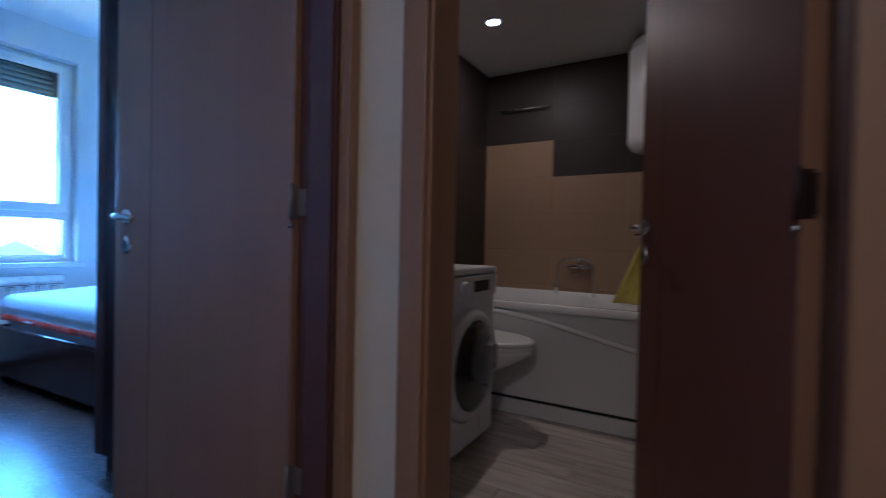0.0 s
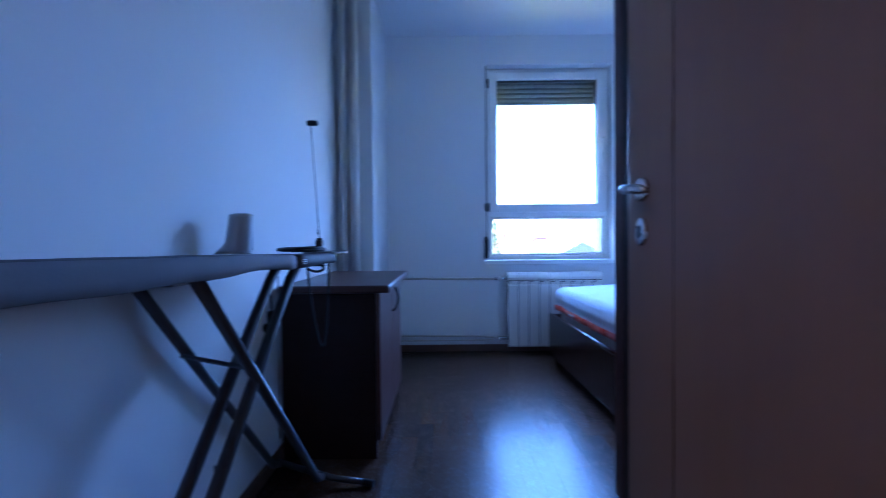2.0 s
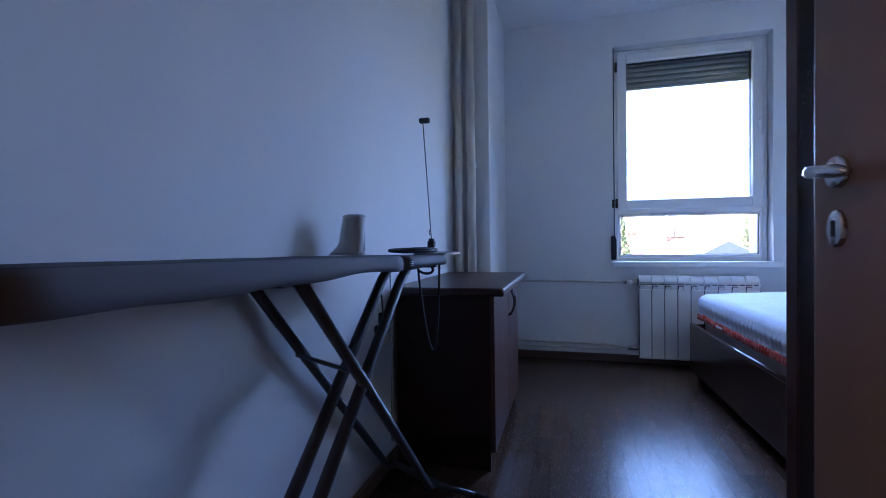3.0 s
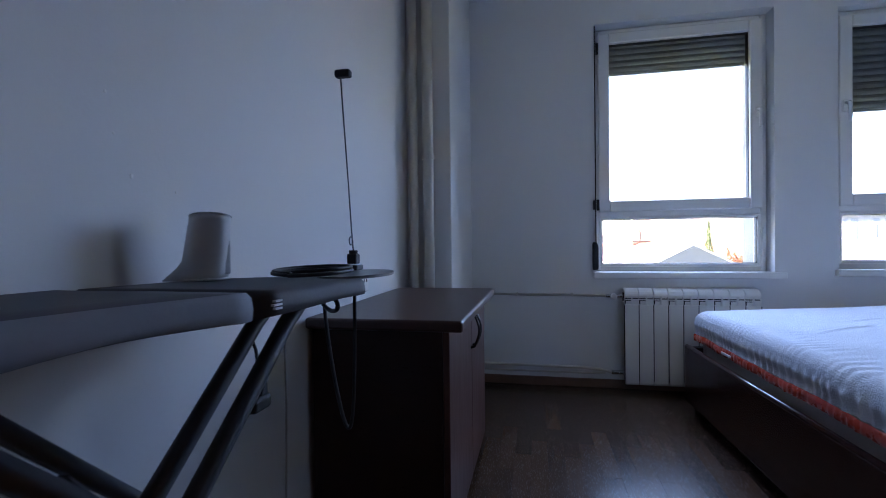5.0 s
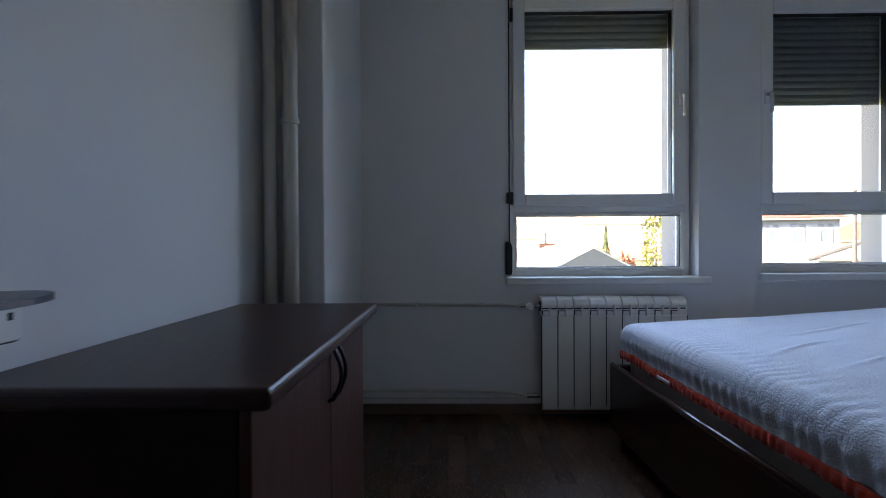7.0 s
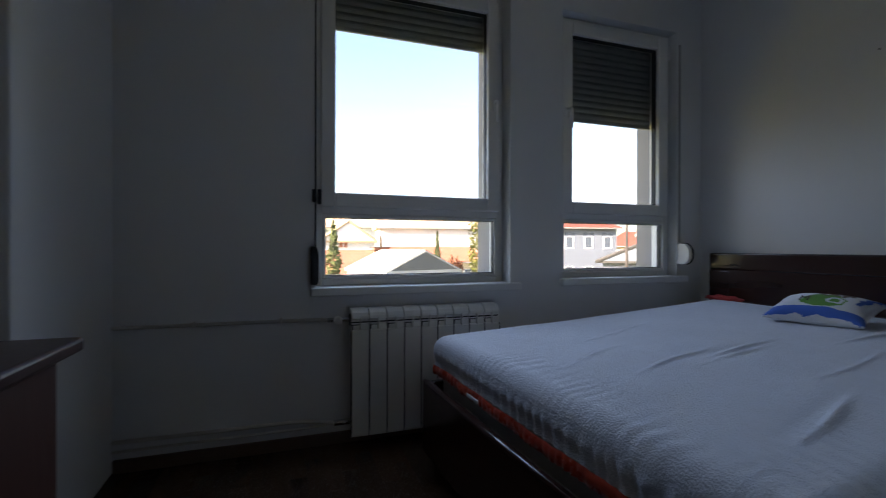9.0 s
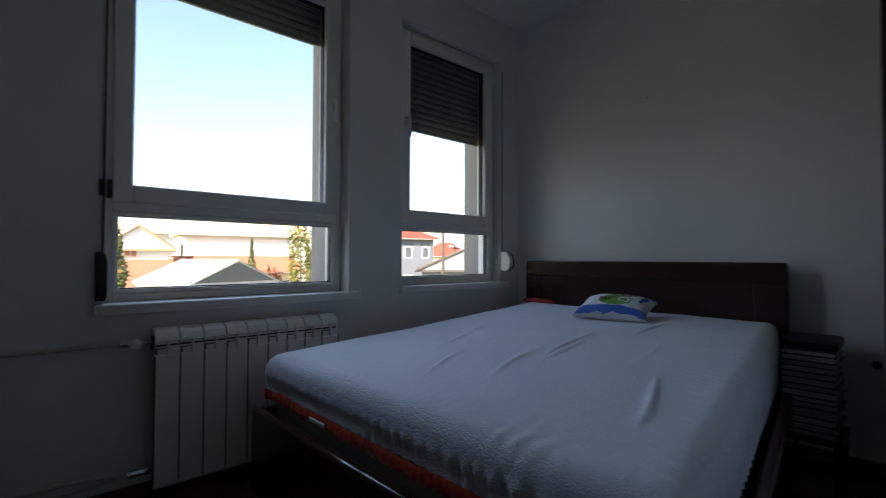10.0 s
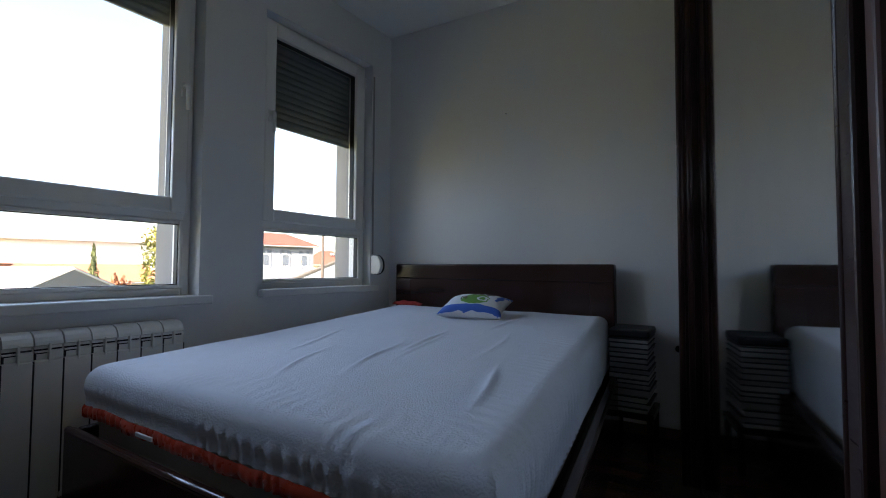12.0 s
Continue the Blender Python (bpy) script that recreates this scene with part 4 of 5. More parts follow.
    for y, dx in ((0.255, 0.0), (0.452, 0.10)):
        part("leg", tube([(2.74 + dx, y, zb + 0.01), (1.975 + dx, y, 0.055), (1.915 + dx, y, 0.03)], 0.0135, 12), LEG, t, smooth=True)
    part("foot_bar", tube([(1.905, 0.245, 0.035), (2.01, 0.45, 0.034), (2.02, 0.50, 0.027), (2.025, 0.63, 0.012)], 0.0115, 12), LEG, t, smooth=True)
    part("foot_cap", tube([(2.022, 0.605, 0.014), (2.034, 0.645, 0.013)], 0.0135, 12), BLACKPLASTIC, t)
    for y in (0.386, 0.446):
        part("leg", tube([(2.24, y, zb + 0.006), (2.265, y, zb - 0.008), (2.31, y, zb - 0.035), (3.23, y, 0.02)], 0.0148, 12), LEG, t, smooth=True)
    part("foot_bar", tube([(3.235, 0.25, 0.016), (3.235, 0.60, 0.016)], 0.0135, 12), LEG, t, smooth=True)
    part("pivot", tube([(2.545, 0.25, 0.617), (2.625, 0.46, 0.605)], 0.006, 8), LEG, t)
    part("height_catch", box((2.60, 0.30, zb - 0.012), (2.76, 0.36, zb - 0.002), 0.002), LEG, t)
    part("catch_wire", tube([(2.55, 0.33, 0.34), (2.545, 0.33, 0.28), (2.56, 0.33, 0.235), (2.575, 0.33, 0.26)], 0.003, 6), LEG, t)
    return t


ironing_board()


def wall_chip(x, z, r):
    t = thing("wall_chip", x, SOUTH, z, label="small white filled chip in the wall paint", category="wall chip", group="chips in the wall above the board")
    part("filler", spin([(r, 0.0002), (r * 0.9, 0.0012), (r * 0.3, 0.0016)], 9), SILL, t).matrix_local = pose(0, 0, 0, -90, 0, 20)


for cx_, cz_, cr_ in ((2.444, 1.172, 0.0035), (2.431, 1.11, 0.003), (2.399, 1.045, 0.0045), (2.304, 1.028, 0.003)):
    wall_chip(cx_, cz_, cr_)


def cord_holder():
    t = thing("iron_cord_holder", 2.042, 0.462, 0.8672, label="wire cord holder with a black clip clamped on the ironing board", category="cord holder")
    bm = box((-0.024, -0.016, 0), (0.016, 0.016, 0.012), 0.003)
    part("clamp", bm, BLACKPLASTIC, t)
    bm = add_box(bmesh.new(), (-0.014, -0.012, 0.0145), (0.010, 0.012, 0.038), 0.003)
    add_tube(bm, [(-0.002, 0, 0.036), (-0.002, 0, 0.046)], 0.010, 12)
    part("clip", bm, BLACKPLASTIC, t)
    bm = tube([(-0.002, 0, 0.044), (0.0, -0.002, 0.08), (0.0, -0.009, 0.2), (0.002, -0.024, 0.452)], 0.0018, 8)
    add_tube(bm, arc((0.009, -0.001, 0.068), 0.0095, 180, 520, 20), 0.0015, 6)
    part("wire", bm, LEG, t, "thin grey wire with a loop", True)
    part("cord_guide", box((-0.012, -0.038, 0.449), (0.008, 0.0, 0.467), 0.005, 3), BLACKPLASTIC, t, "black cord guide at the tip")
    return t


cord_holder()


def cup():
    t = thing("measuring_cup", 2.325, 0.295, 0.8665, 35, "white translucent plastic cup with a flared lip on the ironing board", "cup")
    bm = bmesh.new()
    n, rings = 28, []
    for h in range(11):
        z = 0.114 * h / 10
        rg = []
        for k in range(n):
            a = 2 * math.pi * k / n
            rx, ry = 0.028 + 0.004 * (1 - h / 10), 0.034 + 0.006 * (1 - h / 10)
            x, y = rx * math.cos(a), ry * math.sin(a)
            toe = max(0, -math.sin(a)) ** 4 * 0.026 * max(0, 1 - h / 2.6) if h < 3 else 0
            rg.append(bm.verts.new((x, y - toe + 0.012 * h / 10, z + 0.006 * math.cos(a) * (h / 10))))
        rings.append(rg)
    for a, b in zip(rings, rings[1:]):
        for k in range(n):
            bm.faces.new((a[k], a[(k + 1) % n], b[(k + 1) % n], b[k]))
    bm.faces.new(list(reversed(rings[0])))
    inner = [bm.verts.new((v.co.x * 0.93, (v.co.y - 0.012) * 0.93 + 0.012, v.co.z - 0.001)) for v in rings[-1]]
    deep = [bm.verts.new((v.co.x * 0.9, v.co.y, 0.01)) for v in inner]
    for a, b in ((rings[-1], inner), (inner, deep)):
        for k in range(n):
            bm.faces.new((a[k], a[(k + 1) % n], b[(k + 1) % n], b[k]))
    bm.faces.new(deep)
    bmesh.ops.recalc_face_normals(bm, faces=bm.faces)
    part("shell", bm, PLASTIC, t, smooth=True)
    rim = [(0.0282 * math.cos(a), 0.0342 * math.sin(a) + 0.012, 0.1135 + 0.006 * math.cos(a)) for a in (2 * math.pi * k / 28 for k in range(29))]
    part("rim", tube(rim, 0.0013, 6), PLASTIC, t, smooth=True)
    part("base_ring", tube([(0.0325 * math.cos(a), 0.0405 * math.sin(a), 0.002) for a in (2 * math.pi * k / 28 for k in range(29))], 0.002, 6), PLASTIC, t, smooth=True)
    return t


cup()


def cable():
    t = thing("extension_cable", label="black extension cable looped over the ironing board", category="cable")
    pts = []
    for k in range(60):
        a = k * 0.32
        r_ = 0.078 + 0.022 * math.sin(a * 0.37 + 1)
        pts.append((2.21 + r_ * math.cos(a) + 0.02 * math.sin(a * 0.31), 0.45 + 0.75 * r_ * math.sin(a), 0.8672 + 0.005 + 0.004 * math.sin(a * 0.53) + 0.0001 * k))
    part("coil", tube(pts, 0.0036, 8), BLACKPLASTIC, t, smooth=True)
    lo = []
    for k in range(25):
        u = k / 24
        lo.append((2.235 - 0.03 * u - 0.04 * math.sin(math.pi * u), 0.545 - 0.08 * u, 0.845 - 0.29 * math.sin(math.pi * u) ** 0.75))
    part("hanging_loop", tube(lo, 0.0036, 8), BLACKPLASTIC, t, smooth=True)
    un = [(2.27 + 0.05 * math.cos(a), 0.51 + 0.04 * math.cos(a), 0.822 + 0.014 * math.sin(a)) for a in (k * 0.3 for k in range(22))]
    part("under_loop", tube(un, 0.004, 8), BLACKPLASTIC, t, smooth=True)
    shifted = [part("plug_cord", tube([(2.30, 0.36, 0.815), (2.33, 0.35, 0.76), (2.31, 0.35, 0.72), (2.30, 0.35, 0.66)], 0.0036, 8), BLACKPLASTIC, t, smooth=True)]
    shifted.append(part("plug", box((2.285, 0.335, 0.60), (2.315, 0.365, 0.662), 0.008, 3), BLACKPLASTIC, t))
    shifted.append(part("plug_body", box((2.28, 0.33, 0.585), (2.345, 0.37, 0.617), 0.008, 3), BLACKPLASTIC, t))
    for yy in (0.342, 0.358):
        shifted.append(part("pin", tube([(2.345, yy, 0.598), (2.364, yy, 0.596)], 0.0022, 6), STEEL, t))
    for o in shifted:
        o.matrix_local = pose(2.3, 0.385, 0.815) @ Matrix.Scale(0.8, 4) @ pose(-2.3, -0.35, -0.815)
    c = thing("hanging_cord", label="thin pale cord hanging under the ironing board", category="cord")
    part("cord", tube([(2.165, 0.355, 0.835), (2.163, 0.357, 0.6), (2.165, 0.353, 0.30)], 0.0022, 6), CORD, c, smooth=True)
    part("tassel", tube([(2.165, 0.353, 0.305), (2.166, 0.354, 0.27), (2.162, 0.353, 0.24)], [0.0022, 0.005, 0.003], 6), CORD, c, smooth=True)


cable()


# ---- bathroom ----
TY0, TY1 = 2.95, 3.775          # tub front and back


def bathtub():
    t = thing("bathtub", label="white enamel bathtub with a curved front panel", category="bathtub")
    x0, x1 = 2.856, 4.715
    bm = bmesh.new()
    # rim and basin: rounded rectangles stepping inwards and down
    def loop(inset, z, r=0.06):
        pts = []
        a0, a1, b0, b1 = x0 + inset, x1 - inset, TY0 + inset, TY1 - inset
        for cx, cy, st in ((a1 - r, b1 - r, 0), (a0 + r, b1 - r, 90), (a0 + r, b0 + r, 180), (a1 - r, b0 + r, 270)):
            for k in range(7):
                a = radians(st + 15 * k)
                pts.append(bm.verts.new((cx + r * math.cos(a), cy + r * math.sin(a), z)))
        return pts
    rows = [loop(0.0, 0.585, 0.02), loop(0.0, 0.618, 0.02), loop(0.008, 0.626, 0.02), loop(0.05, 0.626, 0.05), loop(0.062, 0.618, 0.06), loop(0.09, 0.4, 0.1), loop(0.14, 0.2, 0.14), loop(0.2, 0.17, 0.1)]
    for a, b in zip(rows, rows[1:]):
        for k in range(len(a)):
            bm.faces.new((a[k], a[(k + 1) % len(a)], b[(k + 1) % len(b)], b[k]))
    bm.faces.new(rows[-1])
    bmesh.ops.recalc_face_normals(bm, faces=bm.faces)
    part("basin", bm, ENAMEL, t, smooth=True)
    part("front_panel", box((x0, TY0 + 0.018, 0.098), (x1, TY0 + 0.035, 0.584), 0.006), ENAMEL, t)
    part("plinth", box((x0, TY0 + 0.03, 0.0), (x1, TY0 + 0.05, 0.078)), ENAMEL, t)
    # Black strip drawn for the shade in the gap above the plinth
    part("shadow_gap", box((x0, TY0 + 0.04, 0.079), (x1, TY0 + 0.06, 0.097)), GASKET_AND_GAP, t)
    # the raised S-shaped moulding across the panel
    pts = [(x0 + 0.02 + (x1 - x0 - 0.04) * k / 30, TY0 + 0.010, 0.572 - 0.19 * (0.5 - 0.5 * math.cos(math.pi * min(1, max(0, (k - 5) / 22.0))))) for k in range(31)]
    part("moulding", tube(pts, 0.016, 12), ENAMEL, t, smooth=True)
    return t


bathtub()


def mixer():
    t = thing("bath_mixer", 3.58, 3.775, 0.80, label="chrome bath mixer with a looped shower hose on the tiles", category="tap")
    part("body", tube([(-0.075, -0.04, 0), (0.075, -0.04, 0)], 0.02, 14), CHROME, t, smooth=True)
    for s_ in (-0.07, 0.07):
        part("inlet", tube([(s_, 0, 0), (s_, -0.04, 0)], 0.014, 12), CHROME, t, smooth=True)
    part("lever", tube([(0, -0.04, 0.02), (0, -0.05, 0.045), (0, -0.13, 0.06)], [0.016, 0.013, 0.008], 12), CHROME, t, smooth=True)
    part("spout", tube([(0, -0.05, -0.01), (0, -0.12, -0.02), (0, -0.15, -0.05)], 0.012, 12), CHROME, t, smooth=True)
    pts = [(-0.02 + 0.115 * math.cos(radians(a)) , -0.06, 0.0 + 0.06 * math.sin(radians(a))) for a in range(0, 181, 12)]
    pts = [(0.105, -0.06, -0.20)] + pts + [(-0.14, -0.06, -0.10), (-0.15, -0.06, -0.17)]
    part("hose", tube(pts, 0.0065, 8), STEEL, t, smooth=True)
    part("hand_shower", tube([(-0.15, -0.06, -0.10), (-0.15, -0.065, -0.19)], [0.011, 0.018], 12), CHROME, t, smooth=True)
    return t


mixer()


def washing_machine():
    t = thing("washing_machine", 3.42, 2.06, 0, label="white front-loading washing machine with a dark round door", category="washing machine")
    part("cabinet", box((-0.45, 0, 0.03), (0, 0.6, 0.80), 0.015, 3), WASHER, t)
    part("top", box((-0.455, -0.003, 0.801), (0.008, 0.603, 0.835), 0.012, 3), WASHER, t)
    part("control_panel", box((0.0005, 0.01, 0.70), (0.014, 0.59, 0.798), 0.006, 3), WASHER, t)
    part("display", box((0.0142, 0.34, 0.725), (0.017, 0.50, 0.775), 0.002), GASKET_AND_GAP, t, "dark display window")
    kn = part("dial", spin([(0.03, 0), (0.03, 0.018), (0.026, 0.022), (0.0, 0.0221)], 24, "x"), WASHER, t, smooth=True)
    kn.matrix_local = pose(0.0145, 0.24, 0.75)
    d = part("door", spin([(0.245, 0), (0.245, 0.02), (0.232, 0.040), (0.205, 0.048), (0.196, 0.042)], 48, "x"), WASHER, t, "white door ring", True)
    d.matrix_local = pose(0.0008, 0.31, 0.41)
    part("door_glass", spin([(0.20, 0.0), (0.197, 0.045), (0.15, 0.066), (0.08, 0.076), (0.0, 0.078)], 48, "x"), SMOKED, d, "dark bowl glass", True)
    part("door_handle", box((0.034, 0.185, -0.06), (0.056, 0.222, 0.06), 0.008, 3), STEEL, d)
    fl = part("filter_flap", box((0.0003, 0.44, 0.06), (0.006, 0.56, 0.15), 0.003), WASHER, t)
    for a in (-0.40, -0.05):
        for b in (0.05, 0.55):
            part("foot", tube([(a, b, 0), (a, b, 0.031)], 0.018, 12), BLACKPLASTIC, t)
    return t


washing_machine()


def toilet():
    t = thing("toilet", 2.95, 2.755, 0.03, label="white wall-hung ceramic toilet with a closed lid beside the bath", category="toilet")
    def egg(z, sx, sy, x0=0.10):
        return [(x0 + sx * (0.5 + 0.5 * math.cos(a)), sy * math.sin(a) * (1 - 0.12 * math.cos(a)), z) for a in (2 * math.pi * k / 32 for k in range(32))]
    def body(rows):
        bm = bmesh.new()
        rs = [[bm.verts.new(p) for p in r] for r in rows]
        for a, b in zip(rs, rs[1:]):
            for k in range(32):
                bm.faces.new((a[k], a[(k + 1) % 32], b[(k + 1) % 32], b[k]))
        bm.faces.new(list(reversed(rs[0])))
        bm.faces.new(rs[-1])
        bmesh.ops.recalc_face_normals(bm, faces=bm.faces)
        return bm
    part("bowl", body([egg(0.10, 0.16, 0.08, -0.04), egg(0.13, 0.24, 0.11, -0.04), egg(0.20, 0.36, 0.14, -0.03), egg(0.29, 0.50, 0.165, 0.02), egg(0.36, 0.56, 0.174, 0.07), egg(0.39, 0.54, 0.175)]), ENAMEL, t, smooth=True)
    part("seat", body([egg(0.392, 0.545, 0.178), egg(0.41, 0.55, 0.18)]), ENAMEL, t)
    part("lid", body([egg(0.414, 0.55, 0.18), egg(0.426, 0.55, 0.18), egg(0.434, 0.53, 0.17)]), ENAMEL, t)
    part("mounting_block", box((-0.097, -0.19, -0.03), (-0.005, 0.19, 0.84), 0.006), TILE_DARK, t, "dark tiled casing of the hidden cistern")
    part("flush_plate", box((-0.0048, -0.12, 0.66), (0.004, 0.12, 0.79), 0.004), STEEL, t, "nickel flush plate")
    return t


toilet()


def water_heater():
    t = thing("water_heater", 4.10, 3.56, 0, label="white cylindrical electric water heater hung high on the wall", category="water heater")
    part("tank", spin([(0.06, 1.505), (0.13, 1.508), (0.185, 1.53), (0.205, 1.57), (0.205, 2.11), (0.19, 2.16), (0.14, 2.19), (0.0, 2.195)], 36), WASHER, t, smooth=True)
    part("cap", spin([(0.05, 1.47), (0.085, 1.475), (0.09, 1.504), (0.0, 1.5045)], 24), WASHER, t, smooth=True)
    for zz in (1.575, 2.105):
        part("seam_ring", spin([(0.204, zz), (0.2075, zz + 0.002), (0.2075, zz + 0.008), (0.204, zz + 0.010)], 36), WASHER, t, smooth=True)
    part("badge", box((-0.03, -0.212, 1.98), (0.03, -0.204, 2.0), 0.002), STEEL, t)
    part("bracket", box((-0.12, 0.16, 1.95), (0.12, 0.215, 2.0), 0.004), STEEL, t)
    for s_ in (-0.05, 0.05):
        part("pipe", tube([(s_, 0.0, 1.47), (s_, 0.02, 1.35), (s_, 0.16, 1.22), (s_, 0.205, 1.2)], 0.008, 8), STEEL, t, smooth=True)
    return t


water_heater()


def hanging_towel():
    t = thing("towel", label="yellow terry towel hanging over the edge of the bath", category="towel")
    bm = bmesh.new()
    rows = []
    for i in range(22):
        u = i / 21
        z = 1.0 - 0.36 * u
        w = 0.03 + 0.15 * u ** 0.9
        row = []
        for k in range(13):
            v = k / 12
            x = 4.08 - w * (1 - v) + 0.09 * v * u
            y = 3.16 - 0.02 * math.sin(v * 14 + u * 2) * (0.4 + u) - 0.0 * u
            row.append((x, y, z))
        rows.append(row)
    f = [[bm.verts.new(p) for p in r] for r in rows]
    b = [[bm.verts.new((p[0], p[1] + 0.012, p[2])) for p in r] for r in rows]
    for i in range(21):
        for k in range(12):
            bm.faces.new((f[i][k], f[i][k + 1], f[i + 1][k + 1], f[i + 1][k]))
            bm.faces.new((b[i][k], b[i + 1][k], b[i + 1][k + 1], b[i][k + 1]))
        bm.faces.new((f[i][0], f[i + 1][0], b[i + 1][0], b[i][0]))
        bm.faces.new((f[i][12], b[i][12], b[i + 1][12], f[i + 1][12]))
    for r, q in ((f[0], b[0]), (f[-1], b[-1])):
        for k in range(12):
            bm.faces.new((r[k], q[k], q[k + 1], r[k + 1]))
    bmesh.ops.recalc_face_normals(bm, faces=bm.faces)
    part("cloth", bm, TOWEL, t, smooth=True)
    h = thing("towel_hook_rail", label="chrome rail holding the yellow towel", category="towel rail")
    part("rail", tube([(4.71, 3.165, 1.005), (4.0, 3.165, 1.005)], 0.008, 10), CHROME, h, smooth=True)
    part("flange", tube([(4.70, 3.165, 1.005), (4.719, 3.165, 1.005)], 0.02, 14), CHROME, h)
    return t


hanging_towel()
r = thing("clothes_rail", label="thin pale rail high on the dark tiles", category="rail")
part("bar", tube([(2.98, 3.74, 1.93), (3.34, 3.74, 1.93)], 0.006, 8), STEEL, r, smooth=True)
for a in (3.0, 3.32):
    part("bracket", tube([(a, 3.74, 1.93), (a, 3.779, 1.93)], 0.005, 8), STEEL, r)
s_ = thing("shower_head", 2.854, 2.55, 1.2, label="chrome hand shower in a wall holder", category="shower head")
part("holder", tube([(0, 0, 0), (0.05, 0, 0.0)], 0.014, 12), CHROME, s_, smooth=True)
part("handle", tube([(0.05, 0.0, -0.09), (0.055, 0.0, 0.03), (0.075, 0.01, 0.07)], [0.009, 0.011, 0.013], 12), CHROME, s_, smooth=True)
part("head", tube([(0.07, 0.008, 0.062), (0.095, 0.012, 0.05)], [0.018, 0.034], 16), CHROME, s_, smooth=True)
dl = thing("ceiling_spot", 3.24, 2.98, 2.22, label="small round recessed ceiling spotlight, lit", category="ceiling light")
part("ring", spin([(0.03, 0.0), (0.048, 0.0), (0.048, -0.006), (0.04, -0.009), (0.03, -0.006)], 28), STEEL, dl, smooth=True)
# Made-up fitting, out of view, where the added hall fill hangs
hl = thing("hall_fill_fitting", 4.45, -0.55, H, label="made-up round white ceiling light at the unseen hall fill", category="ceiling light")
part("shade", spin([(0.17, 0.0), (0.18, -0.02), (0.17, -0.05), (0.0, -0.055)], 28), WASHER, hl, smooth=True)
part("lens", spin([(0.033, -0.0065), (0.033, -0.009), (0.0, -0.0095)], 24), LAMP_GLOW, dl, "glowing lamp glass")
sb = thing("tub_end_post", label="dark shadowed end panel beside the bath", category="panel")
part("panel", box((4.56, 2.6, 0), (4.715, 2.94, 0.11), 0.004), TILE_DARK, sb)


# ---- outside ----
GZ = -6.2
GRASS = mat("dry_grass", (0.27, 0.25, 0.07), 0.95, second=(0.10, 0.11, 0.03), scale=0.15, bump=0.4, bump_scale=3)
ROOFTILE = mat("red_roof_tile", (0.42, 0.16, 0.09), 0.85, second=(0.30, 0.11, 0.06), scale=1.2, stretch=(1, 1, 3), island=0.12)
# Red tile darkened for a roof in shade; the brown roof shares it
DARKENEDTILE = mat("darkened_red_roof_tile", (0.21, 0.055, 0.035), 0.85, second=(0.15, 0.04, 0.025), scale=1.2)
POLEWOOD = mat("dark_pole_timber", (0.05, 0.042, 0.036), 0.9, second=(0.035, 0.03, 0.025), scale=3)
PALEROOF = mat("bleached_roof_tile", (0.56, 0.40, 0.25), 0.85, second=(0.46, 0.31, 0.19), scale=1.2)
DARKROOF = mat("dark_slate_roof", (0.06, 0.057, 0.055), 0.8, second=(0.045, 0.042, 0.04), scale=1.5)
GREYROOF = mat("grey_sheet_roof", (0.50, 0.49, 0.47), 0.7, second=(0.25, 0.245, 0.24), scale=1.5)
WHITEHOUSE = mat("white_render", (0.72, 0.71, 0.68), 0.9, second=(0.62, 0.61, 0.58), scale=0.6)
CREAMHOUSE = mat("cream_render", (0.66, 0.55, 0.38), 0.9, second=(0.56, 0.46, 0.3), scale=0.6)
# White render in grey-blue: the shade on these walls is put into the colour
SHADEDWALL = mat("shaded_white_render", (0.17, 0.19, 0.23), 0.9, second=(0.13, 0.15, 0.18), scale=0.6)
# Weathered grey boards, darkened further for the gable's shade
SHADEDBOARDS = mat("shaded_weathered_grey_boards", (0.15, 0.15, 0.15), 0.85, second=(0.09, 0.088, 0.085), scale=2.5, stretch=(1, 1, 6))
BRICKWALL = mat("red_brick_wall", (0.34, 0.15, 0.09), 0.9, second=(0.24, 0.1, 0.06), scale=3)
DARKGLASS = mat("far_window_glass", (0.10, 0.12, 0.15), 0.2)
FRAMEWHITE = mat("far_window_frame", (0.7, 0.7, 0.68), 0.6)
LEAF = mat("yellow_green_leaves", (0.14, 0.14, 0.025), 0.8, second=(0.07, 0.09, 0.02), scale=1.5, island=0.3)
CONIFER = mat("conifer_needles", (0.10, 0.12, 0.04), 0.85, second=(0.04, 0.055, 0.02), scale=1.5, island=0.3)
RUST = mat("autumn_leaves", (0.26, 0.10, 0.04), 0.85, second=(0.16, 0.07, 0.03), scale=1.5, island=0.3)
BARK = mat("bark", (0.09, 0.065, 0.045), 0.95, second=(0.06, 0.04, 0.03), scale=8, bump=0.6, bump_scale=20)
CONCRETE = mat("pole_concrete", (0.30, 0.29, 0.28), 0.9, second=(0.22, 0.215, 0.21), scale=3)

bm = bmesh.new()
N = 60
gv = []
for i in range(N + 1):
    row = []
    for j in range(N + 1):
        u, v = (i / N) ** 2, 2 * j / N - 1
        x, y = -0.5 - 2500 * u, 2500 * (abs(v) ** 2.2) * (1 if v > 0 else -1)
        d = math.hypot(x, y)
        z = GZ + 0.25 * noise.noise((x * 0.05, y * 0.05, 0)) + (min(1, max(0, (d - 60) / 160)) ** 1.3) * 26 * max(0.25, min(1.0, 0.95 - y / 260)) * max(0.0, 1 - d / 1200)
        row.append(bm.verts.new((x, y, z)))
    gv.append(row)
for i in range(N):
    for j in range(N):
        bm.faces.new((gv[i][j], gv[i][j + 1], gv[i + 1][j + 1], gv[i + 1][j]))
